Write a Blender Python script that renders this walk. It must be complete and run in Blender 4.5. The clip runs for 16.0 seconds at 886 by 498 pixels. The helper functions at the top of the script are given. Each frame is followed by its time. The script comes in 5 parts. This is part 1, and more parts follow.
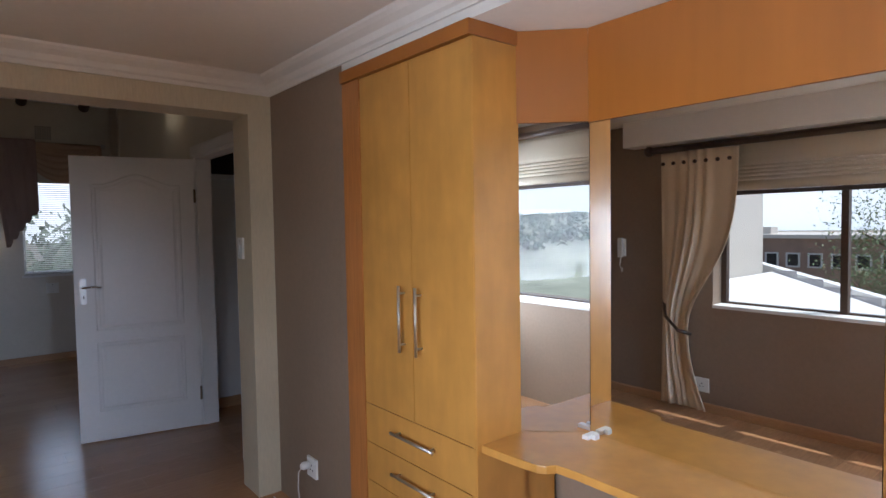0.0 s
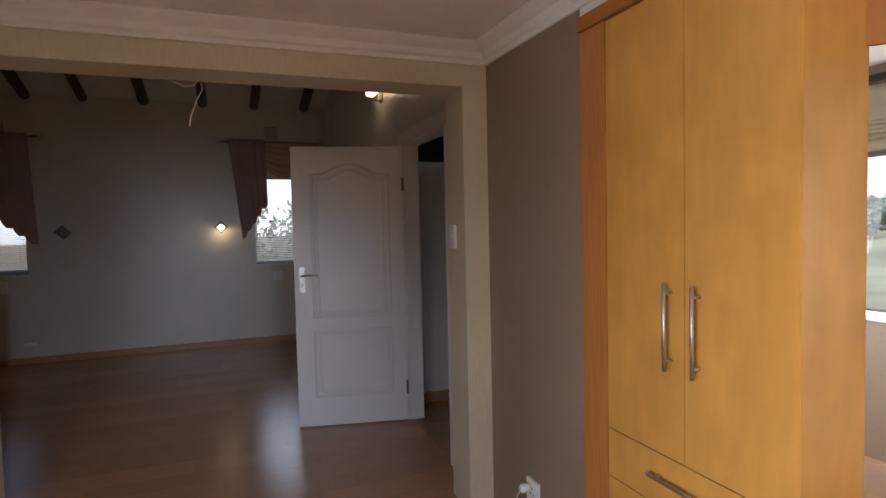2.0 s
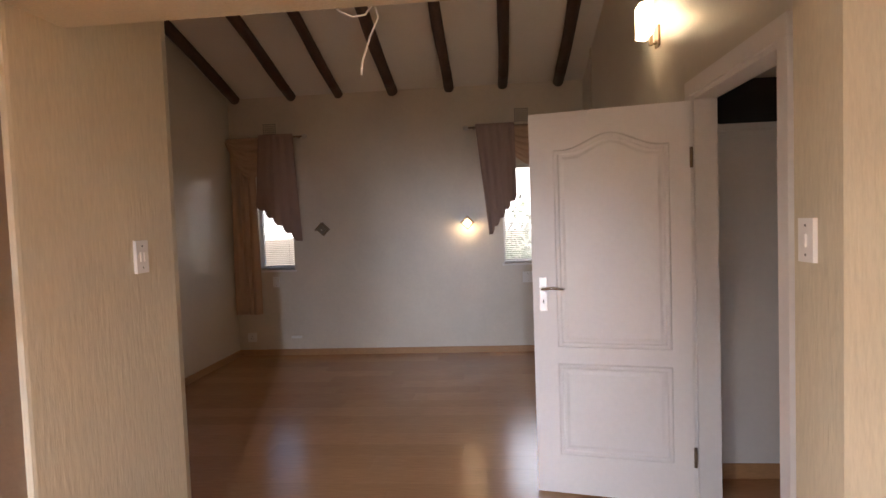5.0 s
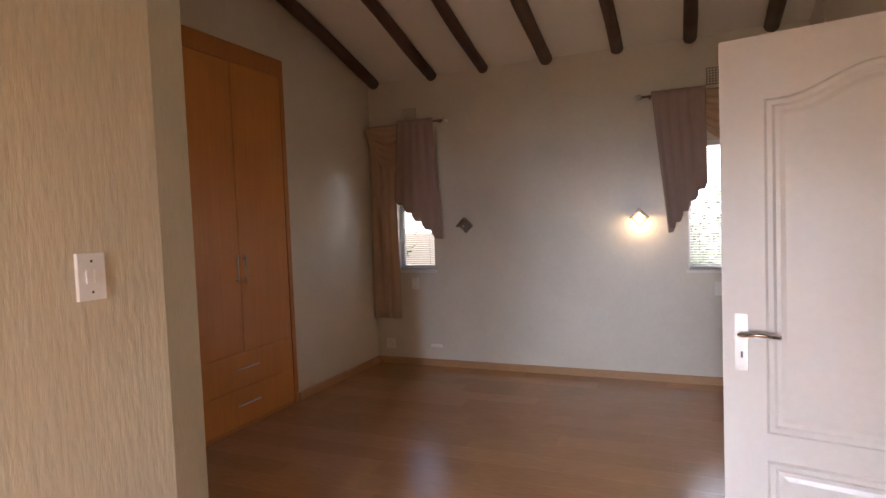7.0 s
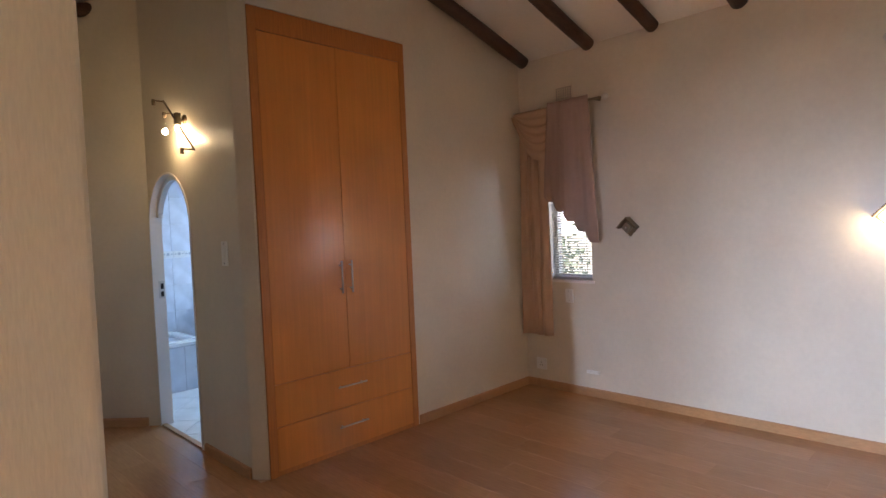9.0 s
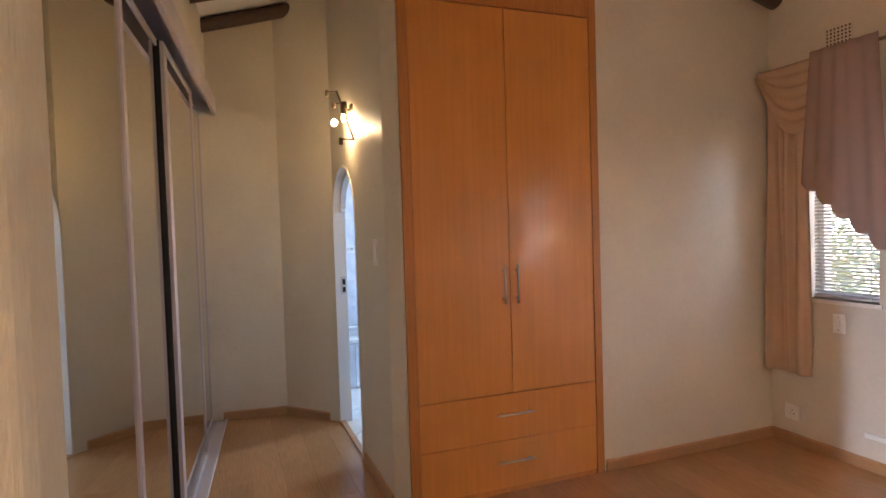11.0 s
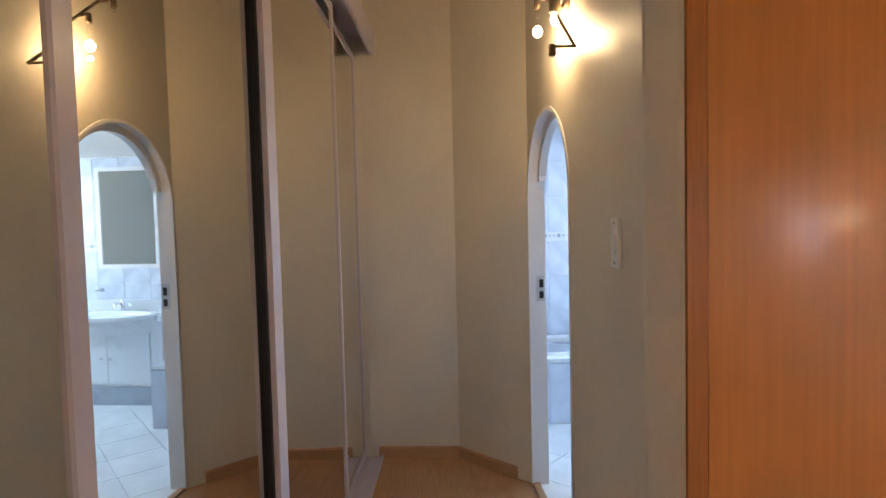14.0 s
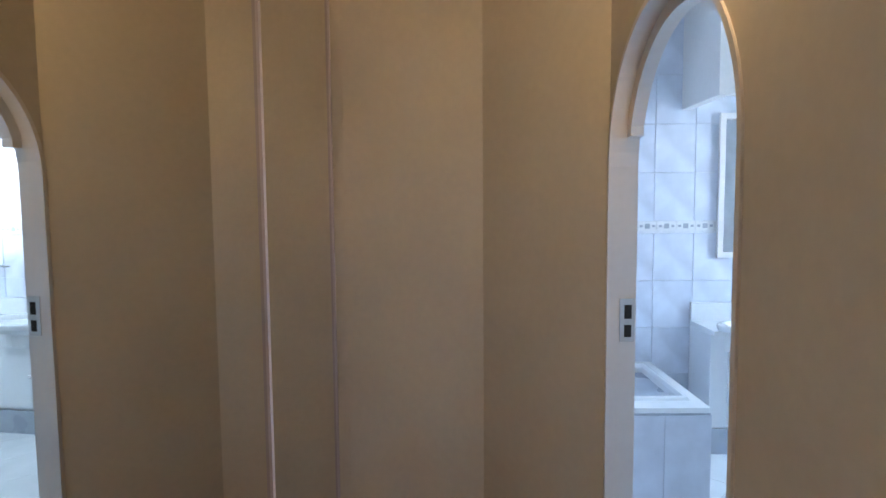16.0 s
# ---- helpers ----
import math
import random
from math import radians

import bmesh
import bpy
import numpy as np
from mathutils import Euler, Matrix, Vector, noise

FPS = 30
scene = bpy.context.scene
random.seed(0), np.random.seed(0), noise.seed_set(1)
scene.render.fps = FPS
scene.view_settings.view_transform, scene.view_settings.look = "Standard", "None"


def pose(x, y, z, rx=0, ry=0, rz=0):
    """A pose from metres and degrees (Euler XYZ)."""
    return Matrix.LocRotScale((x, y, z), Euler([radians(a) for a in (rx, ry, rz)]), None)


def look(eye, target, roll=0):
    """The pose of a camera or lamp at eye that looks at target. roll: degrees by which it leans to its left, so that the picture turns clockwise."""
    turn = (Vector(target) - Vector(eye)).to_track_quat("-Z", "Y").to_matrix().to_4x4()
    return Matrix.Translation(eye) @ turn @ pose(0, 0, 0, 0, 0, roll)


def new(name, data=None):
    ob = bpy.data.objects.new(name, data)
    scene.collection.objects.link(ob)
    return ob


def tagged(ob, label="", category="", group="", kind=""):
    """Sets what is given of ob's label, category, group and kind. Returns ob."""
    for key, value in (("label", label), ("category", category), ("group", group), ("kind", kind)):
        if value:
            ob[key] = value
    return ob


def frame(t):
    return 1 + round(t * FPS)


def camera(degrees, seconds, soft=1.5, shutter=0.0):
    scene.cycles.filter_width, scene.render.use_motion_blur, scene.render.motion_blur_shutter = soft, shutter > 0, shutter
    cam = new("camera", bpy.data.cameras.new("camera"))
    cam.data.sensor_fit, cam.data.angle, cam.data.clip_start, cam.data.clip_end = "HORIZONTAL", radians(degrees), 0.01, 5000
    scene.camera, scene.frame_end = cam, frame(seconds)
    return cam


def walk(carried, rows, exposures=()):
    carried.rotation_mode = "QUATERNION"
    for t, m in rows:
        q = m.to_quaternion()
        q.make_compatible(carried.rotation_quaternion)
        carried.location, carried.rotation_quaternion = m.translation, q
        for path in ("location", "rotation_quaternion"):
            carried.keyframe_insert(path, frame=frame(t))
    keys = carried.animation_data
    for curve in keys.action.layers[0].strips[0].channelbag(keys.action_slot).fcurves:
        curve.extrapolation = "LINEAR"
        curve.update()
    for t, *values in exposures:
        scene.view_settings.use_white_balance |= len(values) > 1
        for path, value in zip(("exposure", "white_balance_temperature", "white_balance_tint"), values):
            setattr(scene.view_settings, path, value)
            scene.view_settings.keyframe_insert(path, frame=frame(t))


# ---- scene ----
cam = camera(75.5, 16.0)
PATH = [
    (0, (0.378, -0.182, 1.524), (1.645, 1.363, 1.434), -0.9),
    (0.5, (0.401, -0.125, 1.513), (1.536, 1.519, 1.422), -1.1),
    (1, (0.414, -0.021, 1.493), (1.419, 1.706, 1.402), -1.1),
    (1.5, (0.424, 0.136, 1.481), (1.284, 1.939, 1.388), -1.1),
    (2, (0.447, 0.315, 1.479), (1.159, 2.181, 1.383), -1.3),
    (2.5, (0.517, 0.467, 1.483), (1.082, 2.383, 1.379), -1.5),
    (3, (0.587, 0.61, 1.485), (1.0, 2.564, 1.378), -1.7),
    (3.5, (0.624, 0.77, 1.469), (0.89, 2.75, 1.365), -1.8),
    (4, (0.647, 0.97, 1.482), (0.766, 2.964, 1.379), -1.8),
    (4.2, (0.655, 1.052, 1.482), (0.715, 3.048, 1.381), -1.8),
    (6.3, (0.785, 2.118, 1.501), (0.215, 4.033, 1.405), -2.2),
    (6.5, (0.788, 2.214, 1.504), (0.159, 4.11, 1.402), -2.1),
    (7, (0.806, 2.476, 1.503), (0.019, 4.312, 1.406), -2.2),
    (7.5, (0.82, 2.726, 1.497), (-0.152, 4.472, 1.406), -2.4),
    (8, (0.834, 2.998, 1.513), (-0.277, 4.659, 1.423), -2.3),
    (8.5, (0.917, 3.283, 1.512), (-0.342, 4.834, 1.432), -2.4),
    (9, (0.941, 3.536, 1.509), (-0.471, 4.95, 1.433), -2.4),
    (11.3, (0.509, 4.382, 1.527), (-1.396, 4.985, 1.441), -2.0),
    (11.5, (0.439, 4.411, 1.547), (-1.485, 4.947, 1.448), -2.2),
    (12, (0.235, 4.472, 1.533), (-1.724, 4.865, 1.44), -2.0),
    (12.5, (0.002, 4.517, 1.51), (-1.976, 4.796, 1.417), -1.7),
    (13, (-0.261, 4.543, 1.503), (-2.249, 4.726, 1.406), -1.7),
    (13.5, (-0.551, 4.518, 1.493), (-2.544, 4.653, 1.393), -1.5),
    (14, (-0.849, 4.487, 1.481), (-2.844, 4.596, 1.384), -1.4),
    (14.5, (-1.168, 4.497, 1.489), (-3.163, 4.593, 1.383), -1.1),
    (15, (-1.503, 4.484, 1.482), (-3.496, 4.577, 1.342), -0.6),
    (15.5, (-1.776, 4.501, 1.481), (-3.770, 4.573, 1.345), -0.7),
    (16, (-2.119, 4.606, 1.472), (-4.113, 4.598, 1.322), -0.5),
]
EXPOSURES = [(0.0, -0.1, 5500, 12), (2.0, 0.08, 6100, 14), (3.5, 0.9, 7200, 20), (4.2, 1.35, 7000, 20), (6.5, 1.9, 6700, 18),
             (9.0, 2.75, 6200, 18), (11.5, 3.35, 6700, 20), (13.5, 3.35, 6500, 18), (16.0, 3.1, 6400, 18)]
walk(cam, [(t, look(eye, target, roll)) for t, eye, target, roll in PATH], EXPOSURES)

# ---------------------------------------------------------------- light
SUN_DIR = Vector((0.26, 0.36, -1.0)).normalized()
world = bpy.data.worlds.new("sky")
scene.world = world
world.use_nodes = True
wn = world.node_tree
sky = wn.nodes.new("ShaderNodeTexSky")
sky.sky_type = "NISHITA"
sky.sun_disc = False
sky.sun_elevation = math.asin(-SUN_DIR.z)
sky.sun_rotation = math.atan2(-SUN_DIR.x, -SUN_DIR.y)
wn.links.new(sky.outputs["Color"], wn.nodes["Background"].inputs["Color"])
wn.nodes["Background"].inputs["Strength"].default_value = 0.15
sun = new("sun", bpy.data.lights.new("sun", "SUN"))
sun.data.energy, sun.data.angle, sun.data.color = 5.0, radians(0.53), (1.0, 0.95, 0.86)
sun.matrix_world = look((-6, -6, 12), Vector((-6, -6, 12)) + SUN_DIR)


def window_light(name, at, towards, size_x, size_y, watts, colour, spread=180):
    """Sky light standing in a window's opening."""
    lamp = bpy.data.lights.new(name, "AREA")
    lamp.shape, lamp.size, lamp.size_y, lamp.energy, lamp.color, lamp.spread = "RECTANGLE", size_x, size_y, watts, colour, radians(spread)
    ob = new(name, lamp)
    ob.matrix_world = look(at, Vector(at) + Vector(towards))
    return ob


def sky_opening(name, at, towards, size_x, size_y):
    """Guides the sky's own light through a window; it gives none itself."""
    ob = window_light(name, at, towards, size_x, size_y, 1.0, (1, 1, 1))
    ob.data.cycles.is_portal = True
    return ob


def bulb_light(name, at, watts, colour, radius=0.03):
    lamp = bpy.data.lights.new(name, "POINT")
    lamp.energy, lamp.color, lamp.shadow_soft_size = watts, colour, radius
    ob = new(name, lamp)
    ob.location = at
    return ob


DAY = (0.93, 0.97, 1.0)
WARM = (1.0, 0.72, 0.36)
sky_opening("sky_opening_west", (-0.80, 0.8, 1.27), (1, 0, 0), 2.2, 0.86)
sky_opening("sky_opening_south", (0.15, -1.0, 1.27), (0, 1, 0), 1.3, 0.86)
window_light("sky_light_west", (-0.80, -0.05, 1.26), (1, -0.25, -0.45), 1.3, 0.84, 70, (0.92, 0.96, 1.0), 150)
window_light("sky_light_south", (-0.43, -1.0, 1.33), (0.06, 1, -0.27), 0.28, 0.84, 3.2, (0.68, 0.82, 1.0), 46)
window_light("sky_light_south_east", (0.71, -1.0, 1.33), (-0.14, 1, -0.27), 0.14, 0.84, 3.8, (0.68, 0.82, 1.0), 46)
window_light("sky_light_bedroom", (1.085, 8.06, 1.5), (-0.35, -1, -0.1), 0.5, 0.95, 4, (0.82, 0.90, 1.0))
sky_opening("sky_opening_bedroom_a", (-1.82, 8.06, 1.5), (0, -1, 0), 0.44, 1.0)
window_light("sky_light_bathroom", (-4.87, 7.9, 1.6), (0.2, -1, -0.15), 0.7, 1.0, 6.3, (0.50, 0.76, 1.0))
bulb_light("wall_lamp_bulb", (0.415, 7.76, 1.42), 0.6, WARM, 0.04)
bulb_light("sconce_bulb", (1.56, 4.95, 2.62), 0.35, WARM)
bulb_light("spot_bulb_a", (-3.225, 5.03, 2.20), 0.42, WARM, 0.008)
bulb_light("spot_bulb_b", (-3.11, 5.075, 2.205), 0.42, WARM, 0.008)

# ---------------------------------------------------------------- materials


def shader(name, colour, rough=0.6, metal=0.0, grain=0.0, grain_scale=40.0, stretch=(1, 1, 1), bump=0.0, bump_scale=60.0,
           stain=0.0, stain_scale=2.5, coat=0.0, vary=0.0, rough_vary=0.08):
    """A surface with grain and large-scale stains in its colour, and fine relief."""
    m = bpy.data.materials.new(name)
    m.use_nodes = True
    t = m.node_tree
    n, link = t.nodes, t.links.new
    p = n["Principled BSDF"]
    p.inputs["Roughness"].default_value = rough
    p.inputs["Metallic"].default_value = metal
    p.inputs["Coat Weight"].default_value = coat
    p.inputs["Coat Roughness"].default_value = 0.12
    co = n.new("ShaderNodeTexCoord")
    mp = n.new("ShaderNodeMapping")
    mp.inputs["Scale"].default_value = stretch
    link(co.outputs["Object"], mp.inputs["Vector"])

    def noise_at(scale, detail, vector):
        x = n.new("ShaderNodeTexNoise")
        x.inputs["Scale"].default_value, x.inputs["Detail"].default_value = scale, detail
        link(vector, x.inputs["Vector"])
        return x.outputs["Fac"]

    def scaled(fac, low, high):
        x = n.new("ShaderNodeMapRange")
        x.inputs["From Min"].default_value, x.inputs["From Max"].default_value = 0.25, 0.75
        x.inputs["To Min"].default_value, x.inputs["To Max"].default_value = low, high
        link(fac, x.inputs["Value"])
        return x.outputs["Result"]

    def times(a, b):
        x = n.new("ShaderNodeMath")
        x.operation = "MULTIPLY"
        link(a, x.inputs[0])
        link(b, x.inputs[1])
        return x.outputs[0]

    fine = noise_at(grain_scale, 6, mp.outputs["Vector"])
    wide = noise_at(stain_scale, 3, co.outputs["Object"])
    value = times(scaled(fine, 1 - grain, 1 + grain), scaled(wide, 1 - stain, 1 + stain))
    if vary:
        info = n.new("ShaderNodeObjectInfo")
        r = n.new("ShaderNodeMapRange")
        r.inputs["To Min"].default_value, r.inputs["To Max"].default_value = 1 - vary, 1 + vary
        link(info.outputs["Random"], r.inputs["Value"])
        value = times(value, r.outputs["Result"])
    vm = n.new("ShaderNodeVectorMath")
    vm.operation = "SCALE"
    vm.inputs[0].default_value = colour
    link(value, vm.inputs["Scale"])
    link(vm.outputs["Vector"], p.inputs["Base Color"])
    link(scaled(wide, max(0.0, rough - rough_vary), min(1.0, rough + rough_vary)), p.inputs["Roughness"])
    if bump:
        b = n.new("ShaderNodeBump")
        b.inputs["Strength"].default_value, b.inputs["Distance"].default_value = bump, 0.004
        link(noise_at(bump_scale, 5, mp.outputs["Vector"]), b.inputs["Height"])
        link(b.outputs["Normal"], p.inputs["Normal"])
    return m


def glow(name, colour, strength):
    m = bpy.data.materials.new(name)
    m.use_nodes = True
    p = m.node_tree.nodes["Principled BSDF"]
    p.inputs["Base Color"].default_value = (*colour, 1)
    p.inputs["Emission Color"].default_value = (*colour, 1)
    p.inputs["Emission Strength"].default_value = strength
    return m


PLASTER = shader("cream_textured_plaster", (0.60, 0.53, 0.385), 0.62, grain=0.06, grain_scale=60, stretch=(1.9, 1.9, 0.36), bump=0.7, bump_scale=32, stain=0.05)
SMOOTH = shader("cream_wall_paint", (0.66, 0.60, 0.51), 0.31, grain=0.03, grain_scale=35, bump=0.12, bump_scale=50, stain=0.05, rough_vary=0.03)
GREENISH = shader("pale_olive_wall_paint", (0.64, 0.575, 0.465), 0.42, grain=0.03, grain_scale=35, bump=0.15, bump_scale=50, stain=0.05)
BROWN = shader("taupe_brown_wall_paint", (0.27, 0.195, 0.135), 0.55, grain=0.05, grain_scale=40, bump=0.25, bump_scale=70, stain=0.06)
WHITE_CEIL = shader("white_ceiling_paint", (0.80, 0.77, 0.72), 0.7, grain=0.02, bump=0.08, stain=0.03)
WHITE_GLOSS = shader("white_gloss_paint", (0.78, 0.75, 0.72), 0.32, grain=0.02, bump=0.05, bump_scale=30, stain=0.03, rough_vary=0.03)
PLASTIC = shader("white_plastic", (0.80, 0.79, 0.76), 0.35, grain=0.02, stain=0.02)
POLE = shader("dark_stained_pole_timber", (0.075, 0.035, 0.02), 0.55, grain=0.35, grain_scale=22, stretch=(6, 0.5, 6), bump=0.5, bump_scale=18, stain=0.2)
MAPLE = shader("honey_maple_veneer", (0.58, 0.285, 0.06), 0.34, grain=0.08, grain_scale=6, stretch=(3, 3, 0.7), bump=0.04, bump_scale=30, stain=0.13, stain_scale=5.0, coat=0.25, rough_vary=0.04)
CHERRY = shader("orange_cherry_veneer", (0.62, 0.25, 0.055), 0.33, grain=0.08, grain_scale=9, stretch=(6, 6, 0.22), bump=0.04, bump_scale=30, stain=0.08, coat=0.3, rough_vary=0.03)
CHERRY_HEAD = shader("deep_orange_cherry_veneer", (0.37, 0.130, 0.018), 0.30, grain=0.06, grain_scale=5, stretch=(4, 4, 0.25), bump=0.03, bump_scale=30, stain=0.06, coat=0.3, rough_vary=0.02)
CHERRY_DARK = shader("orange_cherry_trim", (0.47, 0.18, 0.045), 0.36, grain=0.14, grain_scale=12, stretch=(8, 8, 0.5), stain=0.08, coat=0.2, rough_vary=0.04)
LAMINATE = shader("honey_laminate_plank", (0.43, 0.225, 0.105), 0.235, grain=0.14, grain_scale=10, stretch=(0.8, 9, 9), bump=0.03, bump_scale=40, stain=0.06, vary=0.10, rough_vary=0.015)
SKIRT = shader("honey_wood_skirting", (0.43, 0.235, 0.11), 0.35, grain=0.12, grain_scale=15, stretch=(2, 2, 9), stain=0.06, rough_vary=0.04)
STEEL = shader("brushed_nickel", (0.62, 0.60, 0.57), 0.42, metal=1.0, grain=0.05, grain_scale=90)
CHROME = shader("polished_chrome", (0.80, 0.80, 0.80), 0.08, metal=1.0, rough_vary=0.02)
BRONZE = shader("dull_bronze_metal", (0.24, 0.18, 0.12), 0.42, metal=0.8, grain=0.15)
ALU = shader("white_lilac_aluminium", (0.52, 0.46, 0.49), 0.38, grain=0.02)
BLACK = shader("black_brush_seal", (0.012, 0.010, 0.012), 0.7, grain=0.2)
MIRROR = shader("mirror_glass", (0.88, 0.89, 0.87), 0.012, metal=1.0, rough_vary=0.004)
MIRROR_DIM = shader("bronze_tinted_mirror_glass", (0.74, 0.72, 0.66), 0.015, metal=1.0, rough_vary=0.005)
MAUVE = shader("mauve_taupe_curtain_cloth", (0.36, 0.255, 0.22), 0.8, grain=0.10, grain_scale=250, bump=0.2, bump_scale=300, stain=0.06)
PEACH = shader("peach_satin_curtain_cloth", (0.54, 0.365, 0.25), 0.55, grain=0.08, grain_scale=220, bump=0.15, bump_scale=300, stain=0.06)
CREAM_CLOTH = shader("cream_curtain_cloth", (0.66, 0.53, 0.37), 0.8, grain=0.08, grain_scale=220, bump=0.2, bump_scale=300, stain=0.06)
BLIND_CLOTH = shader("cream_blind_cloth", (0.74, 0.67, 0.53), 0.8, grain=0.05, grain_scale=200, stain=0.04)
SLAT = shader("off_white_blind_slat", (0.58, 0.56, 0.52), 0.4, grain=0.02)
DARK_WOOD = shader("dark_stained_wood", (0.06, 0.035, 0.022), 0.4, grain=0.3, grain_scale=18, stretch=(5, 0.6, 5))
TILE = shader("pale_blue_grey_marbled_tile", (0.66, 0.69, 0.76), 0.16, grain=0.10, grain_scale=7, stain=0.09, stain_scale=4, vary=0.03)
FLOOR_TILE = shader("white_glazed_floor_tile", (0.76, 0.77, 0.77), 0.2, grain=0.06, grain_scale=5, stain=0.05, vary=0.04)
GROUT = shader("pale_grout", (0.72, 0.73, 0.75), 0.8, grain=0.1)
FRIEZE = shader("white_frieze_tile", (0.76, 0.76, 0.76), 0.2, grain=0.03)
FRIEZE_GREY = shader("grey_frieze_inlay", (0.36, 0.38, 0.42), 0.25, grain=0.1)
CERAMIC = shader("white_ceramic", (0.82, 0.83, 0.83), 0.08, grain=0.01)
MELAMINE = shader("white_melamine", (0.80, 0.81, 0.82), 0.3, grain=0.01)
PLINTH_TILE = shader("blue_grey_plinth_tile", (0.40, 0.43, 0.48), 0.3, grain=0.1, grain_scale=9, stain=0.08)
# Near-black that paints in the darkness of holes, slots and recesses.
DARK = shader("dark_void", (0.02, 0.018, 0.016), 0.8)
HALL_WHITE = shader("off_white_hall_paint", (0.68, 0.63, 0.56), 0.5, grain=0.03, stain=0.04)
BULB_GLASS = glow("lit_bulb_glass", (1.0, 0.78, 0.45), 7.0)
SHADE_LIT = glow("lit_frosted_shade", (1.0, 0.80, 0.50), 4.5)
SHADE_OFF = shader("frosted_glass_unlit", (0.20, 0.17, 0.13), 0.35, grain=0.05)
ROOF_WHITE = shader("whitewashed_parapet", (0.78, 0.77, 0.74), 0.8, grain=0.05, bump=0.3, stain=0.05)
BRICK_FAR = shader("brown_brick_facade", (0.30, 0.20, 0.15), 0.85, grain=0.2, grain_scale=4, stain=0.1)
BARK = shader("grey_brown_bark", (0.12, 0.085, 0.06), 0.9, grain=0.3, bump=0.6, bump_scale=20)
LEAF = shader("green_foliage", (0.15, 0.20, 0.09), 0.6, grain=0.3, grain_scale=3, vary=0.2)
HILL = shader("dry_grass_hillside", (0.27, 0.28, 0.20), 0.9, grain=0.5, grain_scale=0.15, stain=0.3, stain_scale=0.03)
# Far trees: the haze of distance is mixed into the foliage colour.
FAR_WOOD = shader("green_far_trees_haze_in_colour", (0.145, 0.195, 0.155), 0.9, grain=0.6, grain_scale=0.35, stain=0.4, stain_scale=0.06)
FAR_WALL = shader("pale_far_house_wall", (0.62, 0.56, 0.48), 0.8, grain=0.05)
FAR_ROOF = shader("brown_far_house_roof", (0.28, 0.18, 0.14), 0.8, grain=0.1)
FLASHING = shader("grey_roof_flashing", (0.42, 0.42, 0.43), 0.6, grain=0.1)
HAZE = glow("bright_hazy_sky", (1.0, 1.0, 1.0), 0.9)
EARTH = shader("dry_earth_ground", (0.24, 0.20, 0.14), 0.95, grain=0.25, grain_scale=1.2, stain=0.2, stain_scale=0.05)


def glass():
    m = bpy.data.materials.new("clear_window_glass")
    m.use_nodes = True
    n, link = m.node_tree.nodes, m.node_tree.links.new
    mix, clear, gloss = n.new("ShaderNodeMixShader"), n.new("ShaderNodeBsdfTransparent"), n.new("ShaderNodeBsdfGlossy")
    gloss.inputs["Roughness"].default_value = 0.02
    mix.inputs["Fac"].default_value = 0.02
    link(clear.outputs[0], mix.inputs[1])
    link(gloss.outputs[0], mix.inputs[2])
    link(mix.outputs[0], n["Material Output"].inputs["Surface"])
    return m


GLASS = glass()

# ---------------------------------------------------------------- building helpers


def box(bm, x0, y0, z0, x1, y1, z1):
    v = [bm.verts.new((x, y, z)) for x in sorted((x0, x1)) for y in sorted((y0, y1)) for z in sorted((z0, z1))]
    for f in ((0, 1, 3, 2), (4, 6, 7, 5), (0, 4, 5, 1), (2, 3, 7, 6), (0, 2, 6, 4), (1, 5, 7, 3)):
        bm.faces.new([v[i] for i in f])
    return bm


def boxes(*sizes):
    bm = bmesh.new()
    for b in sizes:
        box(bm, *b)
    return bm


def prism(points, z0, z1, bm=None):
    """An upright prism over a plan outline."""
    bm = bm or bmesh.new()
    low = [bm.verts.new((x, y, z0)) for x, y in points]
    high = [bm.verts.new((x, y, z1)) for x, y in points]
    bm.faces.new(low[::-1])
    bm.faces.new(high)
    for i in range(len(points)):
        j = (i + 1) % len(points)
        bm.faces.new((low[i], low[j], high[j], high[i]))
    bmesh.ops.recalc_face_normals(bm, faces=bm.faces)
    return bm


def tube(path, radius, bm=None, sides=10, radii=None):
    """A round bar along a path, with closed ends."""
    bm = bm or bmesh.new()
    path = [Vector(p) for p in path]
    rings = []
    for i, p in enumerate(path):
        d = (path[min(i + 1, len(path) - 1)] - path[max(i - 1, 0)]).normalized()
        a = d.cross(Vector((0, 0, 1)) if abs(d.z) < 0.9 else Vector((1, 0, 0))).normalized()
        b = d.cross(a)
        r = radii[i] if radii else radius
        rings.append([bm.verts.new(p + r * (math.cos(k * math.tau / sides) * a + math.sin(k * math.tau / sides) * b)) for k in range(sides)])
    for r0, r1 in zip(rings, rings[1:]):
        for k in range(sides):
            f = bm.faces.new((r0[k], r0[(k + 1) % sides], r1[(k + 1) % sides], r1[k]))
            f.smooth = True
    bm.faces.new(rings[0])
    bm.faces.new(rings[-1])
    bmesh.ops.recalc_face_normals(bm, faces=bm.faces)
    return bm


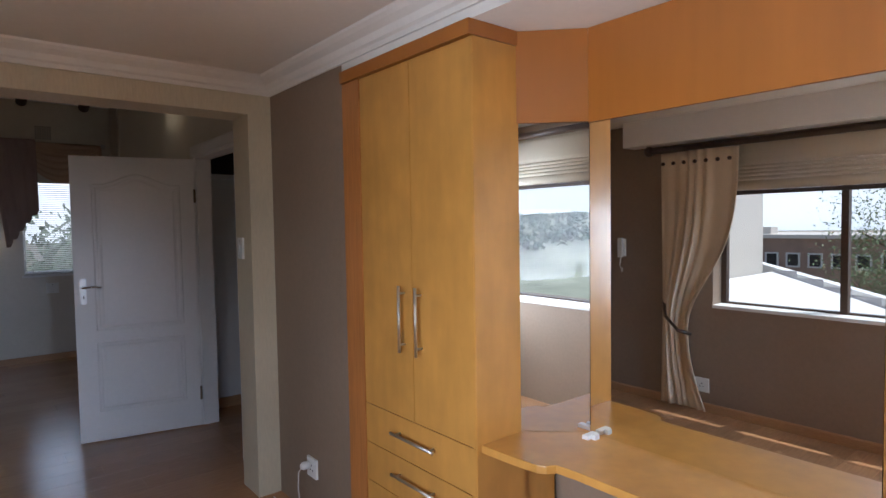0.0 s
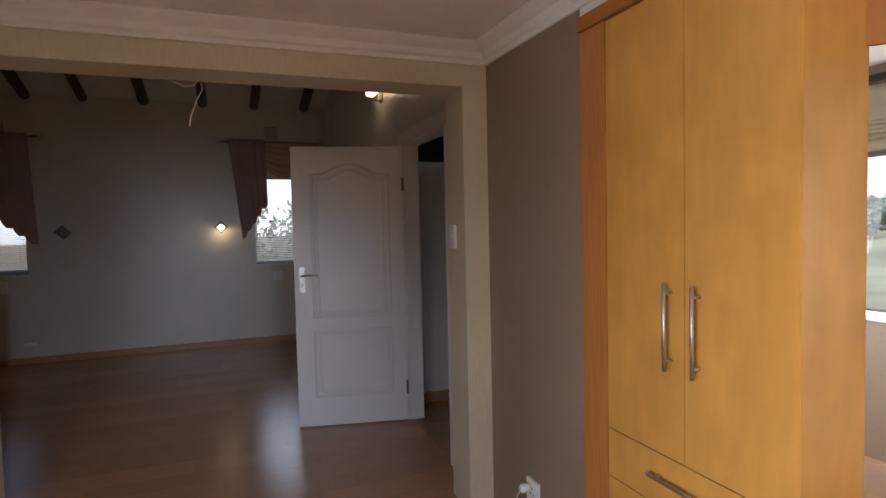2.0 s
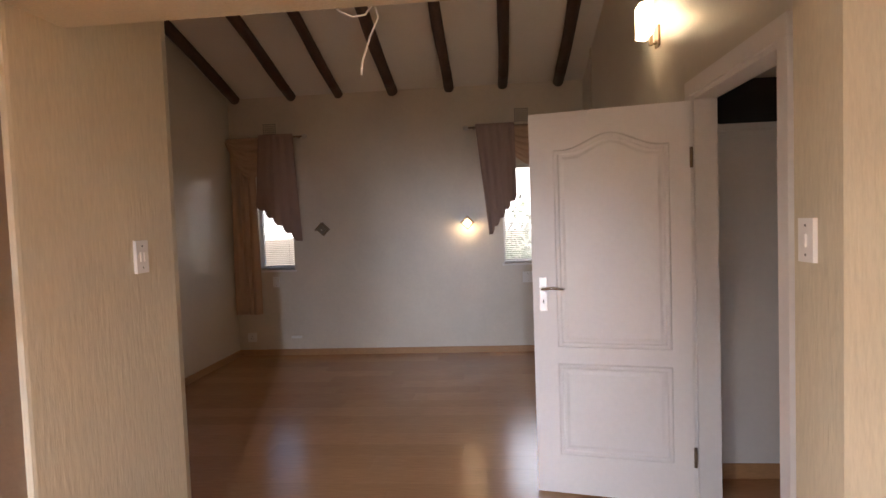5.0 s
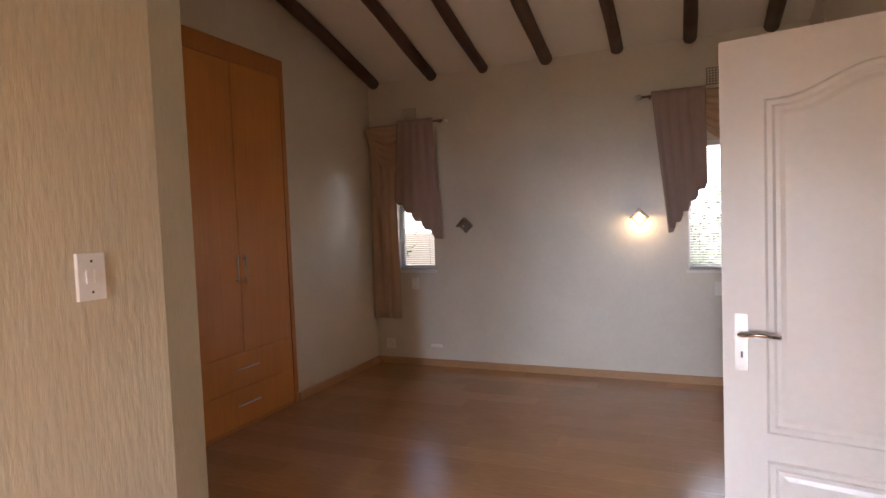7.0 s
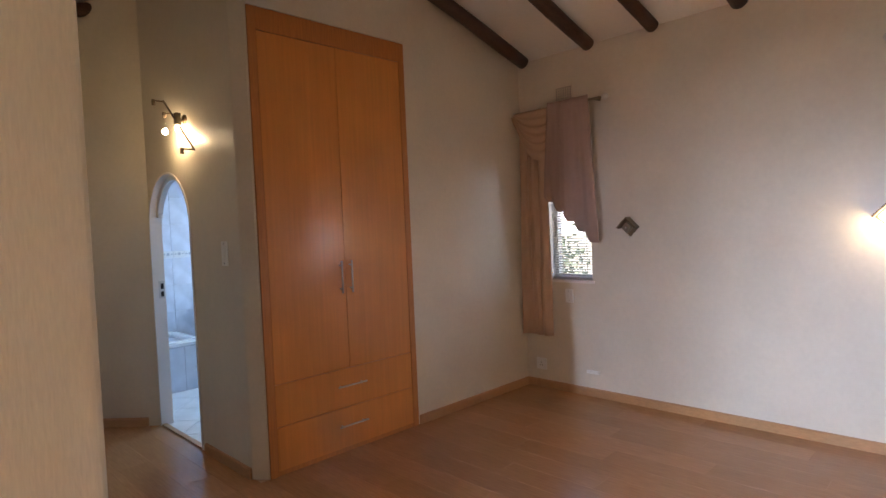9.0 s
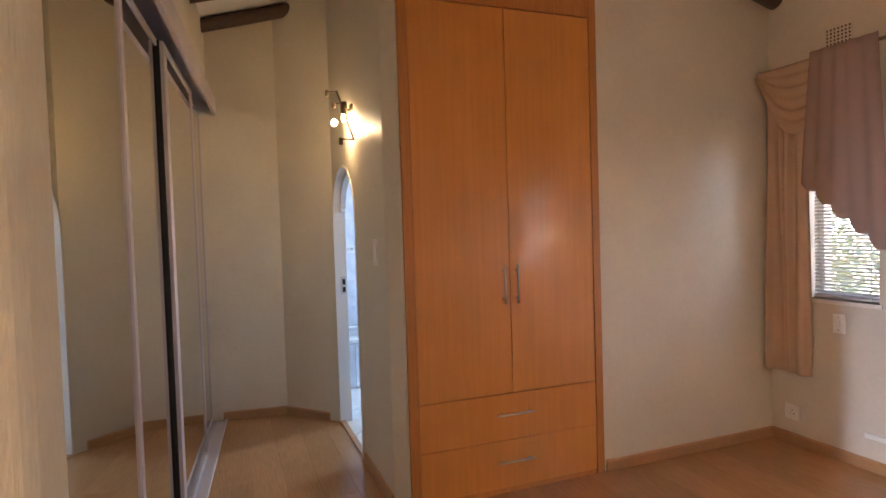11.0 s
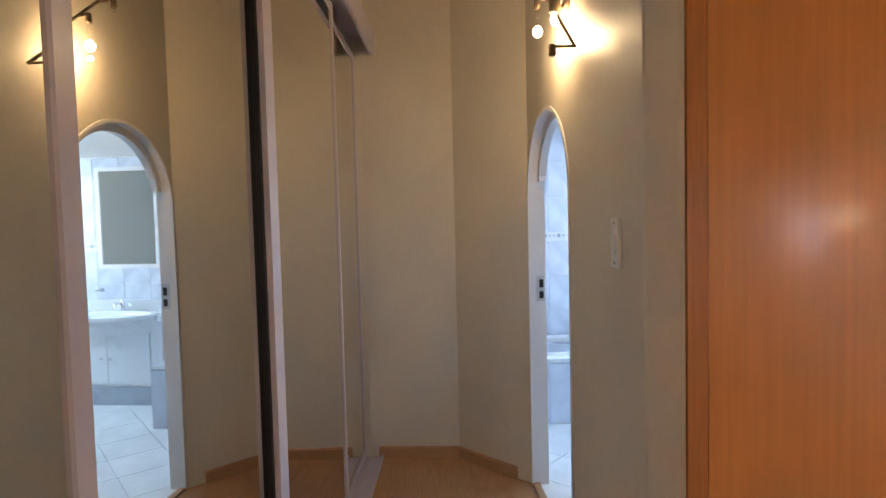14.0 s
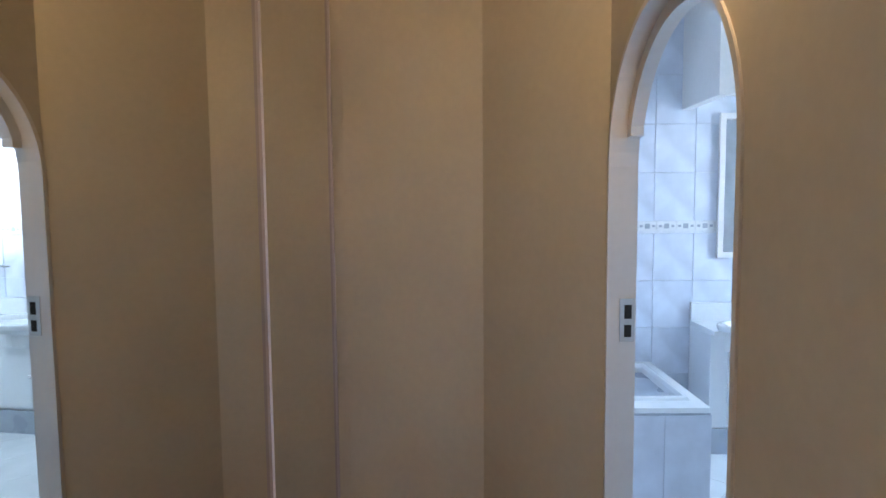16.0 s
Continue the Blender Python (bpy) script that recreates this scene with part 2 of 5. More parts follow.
def lathe(profile, at=(0, 0, 0), axis="z", sides=20, bm=None):
    """A turned solid from (radius, height) pairs."""
    bm = bm or bmesh.new()
    rings = []
    for r, h in profile:
        ring = []
        for k in range(sides):
            c, s = r * math.cos(k * math.tau / sides), r * math.sin(k * math.tau / sides)
            p = {"z": (c, s, h), "y": (c, h, s), "x": (h, c, s)}[axis]
            ring.append(bm.verts.new(Vector(p) + Vector(at)))
        rings.append(ring)
    for r0, r1 in zip(rings, rings[1:]):
        for k in range(sides):
            bm.faces.new((r0[k], r0[(k + 1) % sides], r1[(k + 1) % sides], r1[k])).smooth = True
    bm.faces.new(rings[0])
    bm.faces.new(rings[-1])
    bmesh.ops.recalc_face_normals(bm, faces=bm.faces)
    return bm


def mesh_object(name, bm, material, bevel=0.0):
    if bevel:
        bmesh.ops.bevel(bm, geom=[e for e in bm.edges if e.is_manifold and e.calc_face_angle(0) > 0.5], offset=bevel, segments=2, affect="EDGES", profile=0.6)
    me = bpy.data.meshes.new(name)
    bm.to_mesh(me)
    bm.free()
    me.materials.append(material)
    return new(name, me)


def part(name, bm, material, parent, label="", bevel=0.0):
    ob = mesh_object(name, bm, material, bevel)
    ob.parent = parent
    return tagged(ob, label)


def thing(name, label, category, at=(0, 0, 0), rz=0.0, group="", kind=""):
    ob = new(name)
    ob.empty_display_size = 0.1
    ob.matrix_basis = pose(*at, 0, 0, rz)
    return tagged(ob, label, category, group, kind)


def structure(name, bm, material, label, category, bevel=0.0):
    return tagged(mesh_object(name, bm, material, bevel), label, category, "", "structure")


def wall_y(x0, x1, y0, y1, z0, z1, holes=()):
    """A wall that runs along x, with rectangular holes (xa, xb, za, zb)."""
    bm, at = bmesh.new(), x0
    for xa, xb, za, zb in sorted(holes):
        box(bm, at, y0, z0, xa, y1, z1)
        if za > z0:
            box(bm, xa, y0, z0, xb, y1, za)
        box(bm, xa, y0, zb, xb, y1, z1)
        at = xb
    return box(bm, at, y0, z0, x1, y1, z1)


def wall_x(y0, y1, x0, x1, z0, z1, holes=()):
    """A wall that runs along y, with rectangular holes (ya, yb, za, zb)."""
    bm, at = bmesh.new(), y0
    for ya, yb, za, zb in sorted(holes):
        box(bm, x0, at, z0, x1, ya, z1)
        if za > z0:
            box(bm, x0, ya, z0, x1, yb, za)
        box(bm, x0, ya, zb, x1, yb, z1)
        at = yb
    return box(bm, x0, at, z0, x1, y1, z1)


def sheet(rows, thick=0.004):
    """A cloth from rows of points, given some thickness."""
    bm = bmesh.new()
    grid = [[bm.verts.new(p) for p in row] for row in rows]
    for a, b in zip(grid, grid[1:]):
        for i in range(len(a) - 1):
            bm.faces.new((a[i], a[i + 1], b[i + 1], b[i])).smooth = True
    bmesh.ops.recalc_face_normals(bm, faces=bm.faces)
    bmesh.ops.solidify(bm, geom=bm.faces[:], thickness=thick)
    for f in bm.faces:
        f.smooth = True
    return bm

# ---------------------------------------------------------------- setting: dressing room, bedroom, passage
WALL_TOP = 3.7
RIDGE_Y, RIDGE_Z, PITCH = 5.6, 3.63, 0.285


def roof_z(y):
    return RIDGE_Z - PITCH * abs(y - RIDGE_Y)


structure("wall_opening_beam", boxes((-0.62, 2.92, 2.135, 1.56, 3.15, WALL_TOP)), PLASTER, "cream textured plaster beam above the wide opening", "wall", 0.025)
structure("wall_opening_nib", boxes((1.56, 2.92, 0, 1.72, 3.15, WALL_TOP)), PLASTER, "cream plastered nib beside the wide opening", "wall", 0.02)
structure("wall_switch", prism([(-0.62, 2.92), (-0.62, 3.70), (-0.735, 3.93), (-0.77, 3.95), (-1.0, 3.95), (-1.0, 2.92)], 0, WALL_TOP), PLASTER,
          "cream textured plaster wall end with a splayed edge", "wall", 0.015)
structure("wall_window_dressing", wall_x(-0.85, 2.92, -0.90, -0.64, 0, WALL_TOP, [(-0.75, 1.92, 0.83, 2.06)]), BROWN, "taupe brown painted wall with wide windows", "wall")
structure("wall_dressing_nib", boxes((1.69, 2.118, 0, 2.5, 2.92, 2.6)), BROWN, "taupe brown painted wall beside the wardrobe", "wall", 0.006)
structure("wall_dressing_back", boxes((2.16, -0.85, 0, 2.5, 2.118, 2.6)), BROWN, "taupe brown wall behind the dressing table", "wall")
structure("wall_dressing_south", wall_y(-0.90, 2.5, -1.11, -0.85, 0, 2.6, [(-0.62, 0.80, 0.83, 2.06)]), BROWN, "taupe brown painted wall with a wide window", "wall")
structure("ceiling_dressing", boxes((-0.90, -1.11, 2.335, 1.69, 2.92, 2.45)), WHITE_CEIL, "flat white painted ceiling", "ceiling")
structure("ceiling_alcove", boxes((1.69, -1.11, 2.206, 2.5, 2.118, 2.45)), WHITE_CEIL, "lower white ceiling above the fitted dressing table", "ceiling")
structure("wall_bedroom_north", wall_y(-5.9, 2.0, 7.87, 8.1, 0, WALL_TOP, [(-2.04, -1.6, 1.0, 2.1), (0.81, 1.36, 1.0, 2.1), (-5.25, -4.5, 1.05, 2.15)]), SMOOTH, "cream painted wall with two small windows", "wall")
structure("wall_bedroom_east", wall_x(3.15, 7.87, 1.72, 1.81, 0, WALL_TOP, [(3.5, 4.39, 0, 2.07)]), SMOOTH, "cream painted wall with a doorway", "wall")
structure("wall_bedroom_west", boxes((-2.45, 6.43, 0, -2.31, 7.87, WALL_TOP), (-2.45, 5.2, 2.9, -2.31, 6.43, WALL_TOP)), SMOOTH, "cream painted wall around the fitted wardrobe", "wall")
structure("wall_bedroom_south", boxes((-4.7, 3.15, 0, -1.0, 3.3, WALL_TOP)), SMOOTH, "cream painted wall behind the sliding wardrobe", "wall")
structure("wall_passage_end", prism([(-4.43, 3.3), (-4.43, 4.2), (-4.37, 4.755), (-3.955, 5.13), (-3.955, 5.214), (-4.62, 5.214), (-4.7, 3.3)], 0, WALL_TOP), GREENISH,
          "pale olive painted wall with a splayed corner", "wall")

ARCH_X, ARCH_R, SPRING = -3.545, 0.41, 1.59


def arch_points(r, count=28):
    return [(ARCH_X + r * math.cos(a), SPRING + r * math.sin(a)) for a in (math.pi * k / count for k in range(count + 1))]


def arch_wall():
    bm = boxes((ARCH_X + ARCH_R, 5.13, 0, -2.95, 5.215, WALL_TOP))
    nose = [(-2.405, 5.13), (-2.392, 5.133), (-2.312, 5.188), (-2.305, 5.2)]
    prism([(-2.95, 5.13)] + nose + [(-2.95, 5.2)], 0, WALL_TOP, bm)
    pts = arch_points(ARCH_R)
    for (xa, za), (xb, zb) in zip(pts, pts[1:]):
        v = [bm.verts.new((x, y, z)) for y in (5.13, 5.215) for x, z in ((xa, za), (xb, zb), (xb, WALL_TOP), (xa, WALL_TOP))]
        for f in ((0, 1, 2, 3), (7, 6, 5, 4), (0, 4, 5, 1)):
            bm.faces.new([v[i] for i in f])
    bmesh.ops.remove_doubles(bm, verts=bm.verts[:], dist=0.0005)
    bmesh.ops.recalc_face_normals(bm, faces=bm.faces)
    return bm


structure("wall_passage_arch", arch_wall(), GREENISH, "pale olive painted wall with an arched doorway", "wall")


def arch_ring(r_in, r_out, y0, y1, foot):
    """An arched lining; foot: the height at which its legs begin."""
    bm = bmesh.new()
    def line(r):
        pts = [p for p in arch_points(r) if p[1] > foot + 0.002]
        return [(pts[0][0] if foot > SPRING else ARCH_X + r, foot)] + pts + [(pts[-1][0] if foot > SPRING else ARCH_X - r, foot)]

    inner, outer = line(r_in), line(r_out)
    rings = [[bm.verts.new((x, y, z)) for x, z in pts] for y in (y0, y1) for pts in (inner, outer)]
    for a, b in ((0, 1), (1, 3), (3, 2), (2, 0)):
        for i in range(len(inner) - 1):
            bm.faces.new((rings[a][i], rings[a][i + 1], rings[b][i + 1], rings[b][i]))
    for i in (0, -1):
        bm.faces.new([rings[k][i] for k in (0, 1, 3, 2)])
    bmesh.ops.recalc_face_normals(bm, faces=bm.faces)
    return bm


arch = thing("door_frame_arch", "white painted arched door lining without a door", "door frame", kind="structure")
part("lining", arch_ring(ARCH_R - 0.012, ARCH_R + 0.004, 5.124, 5.218, 0.0), WHITE_GLOSS, arch)
part("arch_stop", arch_ring(ARCH_R - 0.05, ARCH_R - 0.0122, 5.175, 5.214, 1.68), WHITE_GLOSS, arch)
strike = part("strike_plate", boxes((-3.944, 5.165, 1.03, -3.940, 5.213, 1.17)), STEEL, arch, "nickel lock strike plate")
part("keeper", boxes((-3.9405, 5.180, 1.045, -3.939, 5.203, 1.085), (-3.9405, 5.180, 1.105, -3.939, 5.203, 1.15)), DARK, strike)

# sloped ceilings under the roof, and the flat one of the bathroom


def slope(y_low, x0, x1):
    bm = bmesh.new()
    v = []
    for x in (x0, x1):
        for y, lift in ((y_low, 0), (RIDGE_Y, 0), (RIDGE_Y, 0.08), (y_low, 0.08)):
            v.append(bm.verts.new((x, y, roof_z(y) + lift)))
    for f in ((0, 1, 2, 3), (4, 5, 6, 7), (0, 1, 5, 4), (1, 2, 6, 5), (2, 3, 7, 6), (3, 0, 4, 7)):
        bm.faces.new([v[i] for i in f])
    bmesh.ops.recalc_face_normals(bm, faces=bm.faces)
    return bm


structure("ceiling_slope_north", slope(8.2, -6.0, 2.1), WHITE_CEIL, "white sloped ceiling above dark poles", "ceiling")
structure("ceiling_slope_south", slope(2.9, -6.0, 2.1), WHITE_CEIL, "white sloped ceiling above dark poles", "ceiling")

BEAMS = [-4.28, -3.65, -2.80, -2.165, -1.512, -0.976, -0.37, 0.259, 0.851, 1.45]
for i, x in enumerate(BEAMS):
    pole = thing("roof_beam", "dark stained round timber pole rafter", "beam", (x, RIDGE_Y, 0), group="pole rafters")
    r = 0.054 + 0.004 * math.sin(i * 2.3)
    low = 5.32 if x < -2.4 else 7.77
    if x > -2.4:
        path = [(0.006 * math.sin(k + i), y - RIDGE_Y, roof_z(y) - 0.062) for k, y in enumerate(np.linspace(RIDGE_Y + 0.02, low, 9))]
        part("rafter", tube(path, r, sides=14, radii=[r * (1 + 0.04 * math.sin(1.7 * k + i)) for k in range(9)]), POLE, pole, bevel=0.0)
    path = [(0.006 * math.sin(k + i), y - RIDGE_Y, roof_z(y) - 0.062) for k, y in enumerate(np.linspace(RIDGE_Y - 0.02, 3.4, 9))]
    part("rafter", tube(path, r, sides=14), POLE, pole)

# floor of laminate planks: a dark bed, the planks laid on it
FLOOR_AREAS = [(-0.64, -0.85, 2.16, 2.92), (-0.62, 2.92, 1.56, 3.15), (-2.31, 3.15, 1.72, 7.87), (-4.45, 4.0, -2.31, 5.14), (1.72, 3.5, 1.81, 4.39), (1.81, 2.9, 3.2, 4.75)]
floor = structure("floor", boxes((-6.0, -1.11, -0.12, 3.3, 8.1, -0.012)), SKIRT, "honey coloured laminate floor of long planks", "floor")


def clip(points, axis, limit, keep_above):
    out = []
    for a, b in zip(points, points[1:] + points[:1]):
        ina, inb = (a[axis] >= limit) == keep_above, (b[axis] >= limit) == keep_above
        if ina:
            out.append(a)
        if ina != inb:
            s = (limit - a[axis]) / (b[axis] - a[axis])
            out.append((a[0] + s * (b[0] - a[0]), a[1] + s * (b[1] - a[1])))
    return out


# skirtings


def skirting(name, a, b, inside, height=0.07):
    """A skirting board from a to b; inside: the side on which the room lies (+1 left of the line)."""
    a, b = Vector((*a, 0)), Vector((*b, 0))
    d = (b - a).normalized()
    n = Vector((-d.y, d.x, 0)) * inside
    bm = bmesh.new()
    prof = [(0, 0), (0.015, 0), (0.015, height - 0.012), (0.009, height), (0, height)]
    ends = [[bm.verts.new(p + n * (o + 0.001) + Vector((0, 0, z))) for o, z in prof] for p in (a, b)]
    for i in range(5):
        j = (i + 1) % 5
        bm.faces.new((ends[0][i], ends[0][j], ends[1][j], ends[1][i]))
    bm.faces.new(ends[0])
    bm.faces.new(ends[1])
    bmesh.ops.recalc_face_normals(bm, faces=bm.faces)
    return structure(name, bm, SKIRT, "honey wood skirting board along the wall", "skirting")


skirting("baseboard_north", (-2.31, 7.87), (1.72, 7.87), -1)
skirting("baseboard_west", (-2.31, 6.46), (-2.31, 7.85), -1)
skirting("baseboard_east", (1.72, 4.46), (1.72, 7.85), 1)
skirting("baseboard_arch_wall", (-3.07, 5.13), (-2.40, 5.13), -1)
skirting("baseboard_splay", (-4.37, 4.755), (-4.03, 5.06), -1)
skirting("baseboard_passage_end", (-4.43, 4.25), (-4.372, 4.755), -1)
skirting("baseboard_window_wall", (-0.64, -0.83), (-0.64, 2.9), -1)

# cornice round the dressing-room ceiling
CORNICE = [(0.0, 0.0), (0.012, 0.0), (0.016, 0.018), (0.03, 0.026), (0.042, 0.05), (0.07, 0.068), (0.085, 0.082), (0.09, 0.095), (0.0, 0.095)]


def cornice(name, a, b, inside):
    a, b = Vector((*a, 2.242)), Vector((*b, 2.242))
    d = (b - a).normalized()
    n = Vector((-d.y, d.x, 0)) * inside
    bm = bmesh.new()
    ends = [[bm.verts.new(p + n * (o + 0.001) + s * d * o + Vector((0, 0, z))) for o, z in CORNICE] for p, s in ((a, 1), (b, -1))]
    for i in range(len(CORNICE)):
        j = (i + 1) % len(CORNICE)
        bm.faces.new((ends[0][i], ends[0][j], ends[1][j], ends[1][i]))
    bm.faces.new(ends[0])
    bm.faces.new(ends[1])
    bmesh.ops.recalc_face_normals(bm, faces=bm.faces)
    return structure(name, bm, WHITE_CEIL, "white moulded plaster cornice", "cornice")


cornice("trim_cornice_opening", (1.69, 2.92), (-0.64, 2.92), 1)
cornice("trim_cornice_alcove", (1.69, -0.85), (1.69, 2.92), 1)

structure("ceiling_window_bulkhead", boxes((-0.64, -0.85, 2.13, -0.46, 2.6, 2.335)), WHITE_CEIL, "white dropped ceiling strip above the windows", "ceiling")

# hall behind the bedroom door
structure("wall_hall_end", boxes((1.81, 4.72, 0, 3.2, 4.86, 2.6)), HALL_WHITE, "off-white end wall of the hall", "wall")
structure("wall_hall_side", boxes((3.05, 2.8, 0, 3.2, 4.72, 2.6)), HALL_WHITE, "off-white side wall of the hall", "wall")
structure("wall_hall_near", boxes((2.5, 2.8, 0, 3.05, 2.92, 2.6)), HALL_WHITE, "off-white wall of the hall", "wall")
structure("ceiling_hall", boxes((1.81, 2.8, 2.5, 3.2, 4.86, 2.62)), WHITE_CEIL, "white ceiling of the hall", "ceiling")
hall_door = thing("hall_cupboard", "white hall cupboard door under a flat panel darkened like an open top", "cupboard", (2.24, 4.70, 0))
part("door", boxes((-0.42, -0.02, 0.09, 0.42, 0.012, 1.92)), WHITE_GLOSS, hall_door, bevel=0.004)
# no hollow here: a flat sheet carries the recess's shade in its colour
part("top_recess", boxes((-0.42, 0.0, 1.96, 0.42, 0.012, 2.2)), DARK, hall_door, "flat dark panel for the shade of an open recess above the door")
part("transom_rail", boxes((-0.42, -0.03, 1.922, 0.42, 0.012, 1.958)), WHITE_GLOSS, hall_door)
part("plinth", boxes((-0.42, -0.015, 0.0, 0.42, 0.012, 0.085)), SKIRT, hall_door, "wooden plinth")

# bathroom shell
BATH_W = -5.70
structure("wall_bathroom_west", boxes((-5.9, 5.26, 0, BATH_W - 0.008, 7.87, 2.75)), GROUT, "bathroom wall of pale blue-grey marbled tiles", "wall")
structure("wall_bathroom_east", boxes((-3.0, 5.216, 0, -2.92, 7.87, 2.75)), TILE, "pale tiled bathroom wall", "wall")
structure("wall_bathroom_south", boxes((-5.9, 5.216, 0, -3.975, 5.226, 2.75)), TILE, "pale tiled bathroom wall behind the bath", "wall")
structure("ceiling_bathroom", boxes((-5.9, 5.216, 2.62, -2.92, 7.87, 2.72)), WHITE_CEIL, "flat white bathroom ceiling", "ceiling")
bulk = structure("ceiling_bulkhead", boxes((BATH_W, 6.13, 2.13, -5.25, 7.87, 2.62)), WHITE_CEIL, "white dropped bulkhead above the vanity", "ceiling", 0.01)
structure("trim_bulkhead", boxes((BATH_W, 6.07, 2.05, -5.22, 6.13, 2.62), (-5.25, 6.13, 2.05, -5.22, 7.87, 2.13)), WHITE_GLOSS, "white trim round the bulkhead", "trim", 0.004)
structure("trim_threshold", boxes((-3.95, 5.128, 0.0, -3.14, 5.165, 0.012)), SKIRT, "wooden threshold strip under the arch", "threshold", 0.004)

# ---------------------------------------------------------------- windows


def window_wall_y(name, xa, xb, za, zb, y, mullions=()):
    w = thing(name, "white framed window with clear glass", "window", (xa, y, za), kind="structure")
    wx, wz = xa * -1 + xb, zb - za
    frame_part = boxes((0, 0, 0, wx, 0.05, 0.035), (0, 0, wz - 0.035, wx, 0.05, wz), (0, 0, 0.035, 0.035, 0.05, wz - 0.035), (wx - 0.035, 0, 0.035, wx, 0.05, wz - 0.035))
    part("window_frame", frame_part, WHITE_GLOSS, w, bevel=0.003)
    pane = part("pane", boxes((0.035, 0.022, 0.035, wx - 0.035, 0.027, wz - 0.035)), GLASS, w)
    pane.visible_shadow = False
    part("window_sill", boxes((-0.02, -0.12, -0.025, wx + 0.02, 0.0, 0.0)), WHITE_GLOSS, w, bevel=0.004)
    return w


window_wall_y("window_1", -2.04, -1.6, 1.0, 2.1, 7.98)
window_wall_y("window_2", 0.81, 1.36, 1.0, 2.1, 7.98)


def window_wall_x(name, ya, yb, za, zb, x, mullions):
    w = thing(name, "wide window with dark bronze frame and pale sill", "window", (x, ya, za), kind="structure")
    wy, wz = yb - ya, zb - za
    part("window_frame", boxes((0, 0, 0, 0.05, wy, 0.04), (0, 0, wz - 0.04, 0.05, wy, wz), (0, 0, 0.04, 0.05, 0.04, wz - 0.04), (0, wy - 0.04, 0.04, 0.05, wy, wz - 0.04)), DARK_WOOD, w, bevel=0.003)
    edges = [0.04] + [m - ya for m in mullions] + [wy - 0.04]
    for m in mullions:
        part("mullion", boxes((-0.005, m - ya - 0.022, 0.04, 0.055, m - ya + 0.022, wz - 0.04)), DARK_WOOD, w, bevel=0.003)
    for a, b in zip(edges, edges[1:]):
        pane = part("pane", boxes((0.02, a, 0.04, 0.025, b, wz - 0.04)), GLASS, w)
        pane.visible_shadow = False
    part("window_sill", boxes((0.051, 0.002, 0.002, 0.205, wy - 0.002, 0.026)), ROOF_WHITE, w, "pale sill", bevel=0.005)
    return w


window_wall_x("window_3", -0.75, 1.92, 0.83, 2.06, -0.83, [0.4, 1.09])


def south_window():
    w = thing("window_4", "wide window with dark bronze frame and pale sill", "window", (-0.62, -1.04, 0.83), kind="structure")
    part("window_frame", boxes((0, -0.05, 0, 1.42, 0, 0.04), (0, -0.05, 1.19, 1.42, 0, 1.23), (0, -0.05, 0.04, 0.04, 0, 1.19), (1.38, -0.05, 0.04, 1.42, 0, 1.19)), DARK_WOOD, w, bevel=0.003)
    pane = part("pane", boxes((0.04, -0.028, 0.04, 1.38, -0.023, 1.19)), GLASS, w)
    pane.visible_shadow = False
    part("window_sill", boxes((0.002, 0.001, 0.002, 1.418, 0.205, 0.026)), ROOF_WHITE, w, "pale sill", bevel=0.005)


south_window()

# ---------------------------------------------------------------- dressing room
FRONT = 1.694   # plane of the wardrobe's doors


def bar_handle(parent, a, b, out, r=0.006):
    """A straight bar on two posts; out: the way from the door."""
    a, b, out = Vector(a), Vector(b), Vector(out)
    d = (b - a).normalized()
    bar = part("handle", tube([a + out, b + out], r, sides=12), STEEL, parent, "brushed steel bar handle")
    for p in (a + d * 0.03, b - d * 0.03):
        part("handle_post", tube([p, p + out], r * 0.8, sides=8), STEEL, bar)
    return bar


robe = thing("fitted_wardrobe", "honey maple wardrobe with steel bar handles beside the dressing table", "wardrobe", (FRONT, 1.614, 0))
part("body", boxes((0.02, -0.335, 0.05, 0.44, 0.36, 2.15)), MAPLE, robe)
part("side_panel", boxes((0.0, -0.361, 0.0, 0.24, -0.338, 2.152)), MAPLE, robe, bevel=0.002)
part("cap", boxes((-0.02, -0.366, 2.154, 0.44, 0.50, 2.205)), CHERRY_HEAD, robe, "darker orange top board", bevel=0.003)
part("filler", boxes((-0.006, 0.362, 0.0, 0.03, 0.503, 2.152)), CHERRY_DARK, robe, "orange filler strip against the wall", bevel=0.002)
part("plinth", boxes((0.03, -0.335, 0.0, 0.44, 0.36, 0.05)), MAPLE, robe)
for y0, y1, hy in ((-0.356, -0.002, -0.058), (0.002, 0.358, 0.052)):
    d = part("door", boxes((-0.002, y0, 0.742, 0.018, y1, 2.150)), MAPLE, robe, bevel=0.0025)
    bar_handle(d, (-0.002, hy, 1.015), (-0.002, hy, 1.28), (-0.03, 0, 0))
for z in (0.57, 0.398, 0.226, 0.054):
    d = part("drawer", boxes((-0.002, -0.356, z, 0.018, 0.358, z + 0.168)), MAPLE, robe, bevel=0.0025)
    bar_handle(d, (-0.002, -0.15, z + 0.1), (-0.002, 0.13, z + 0.1), (-0.03, 0, 0))

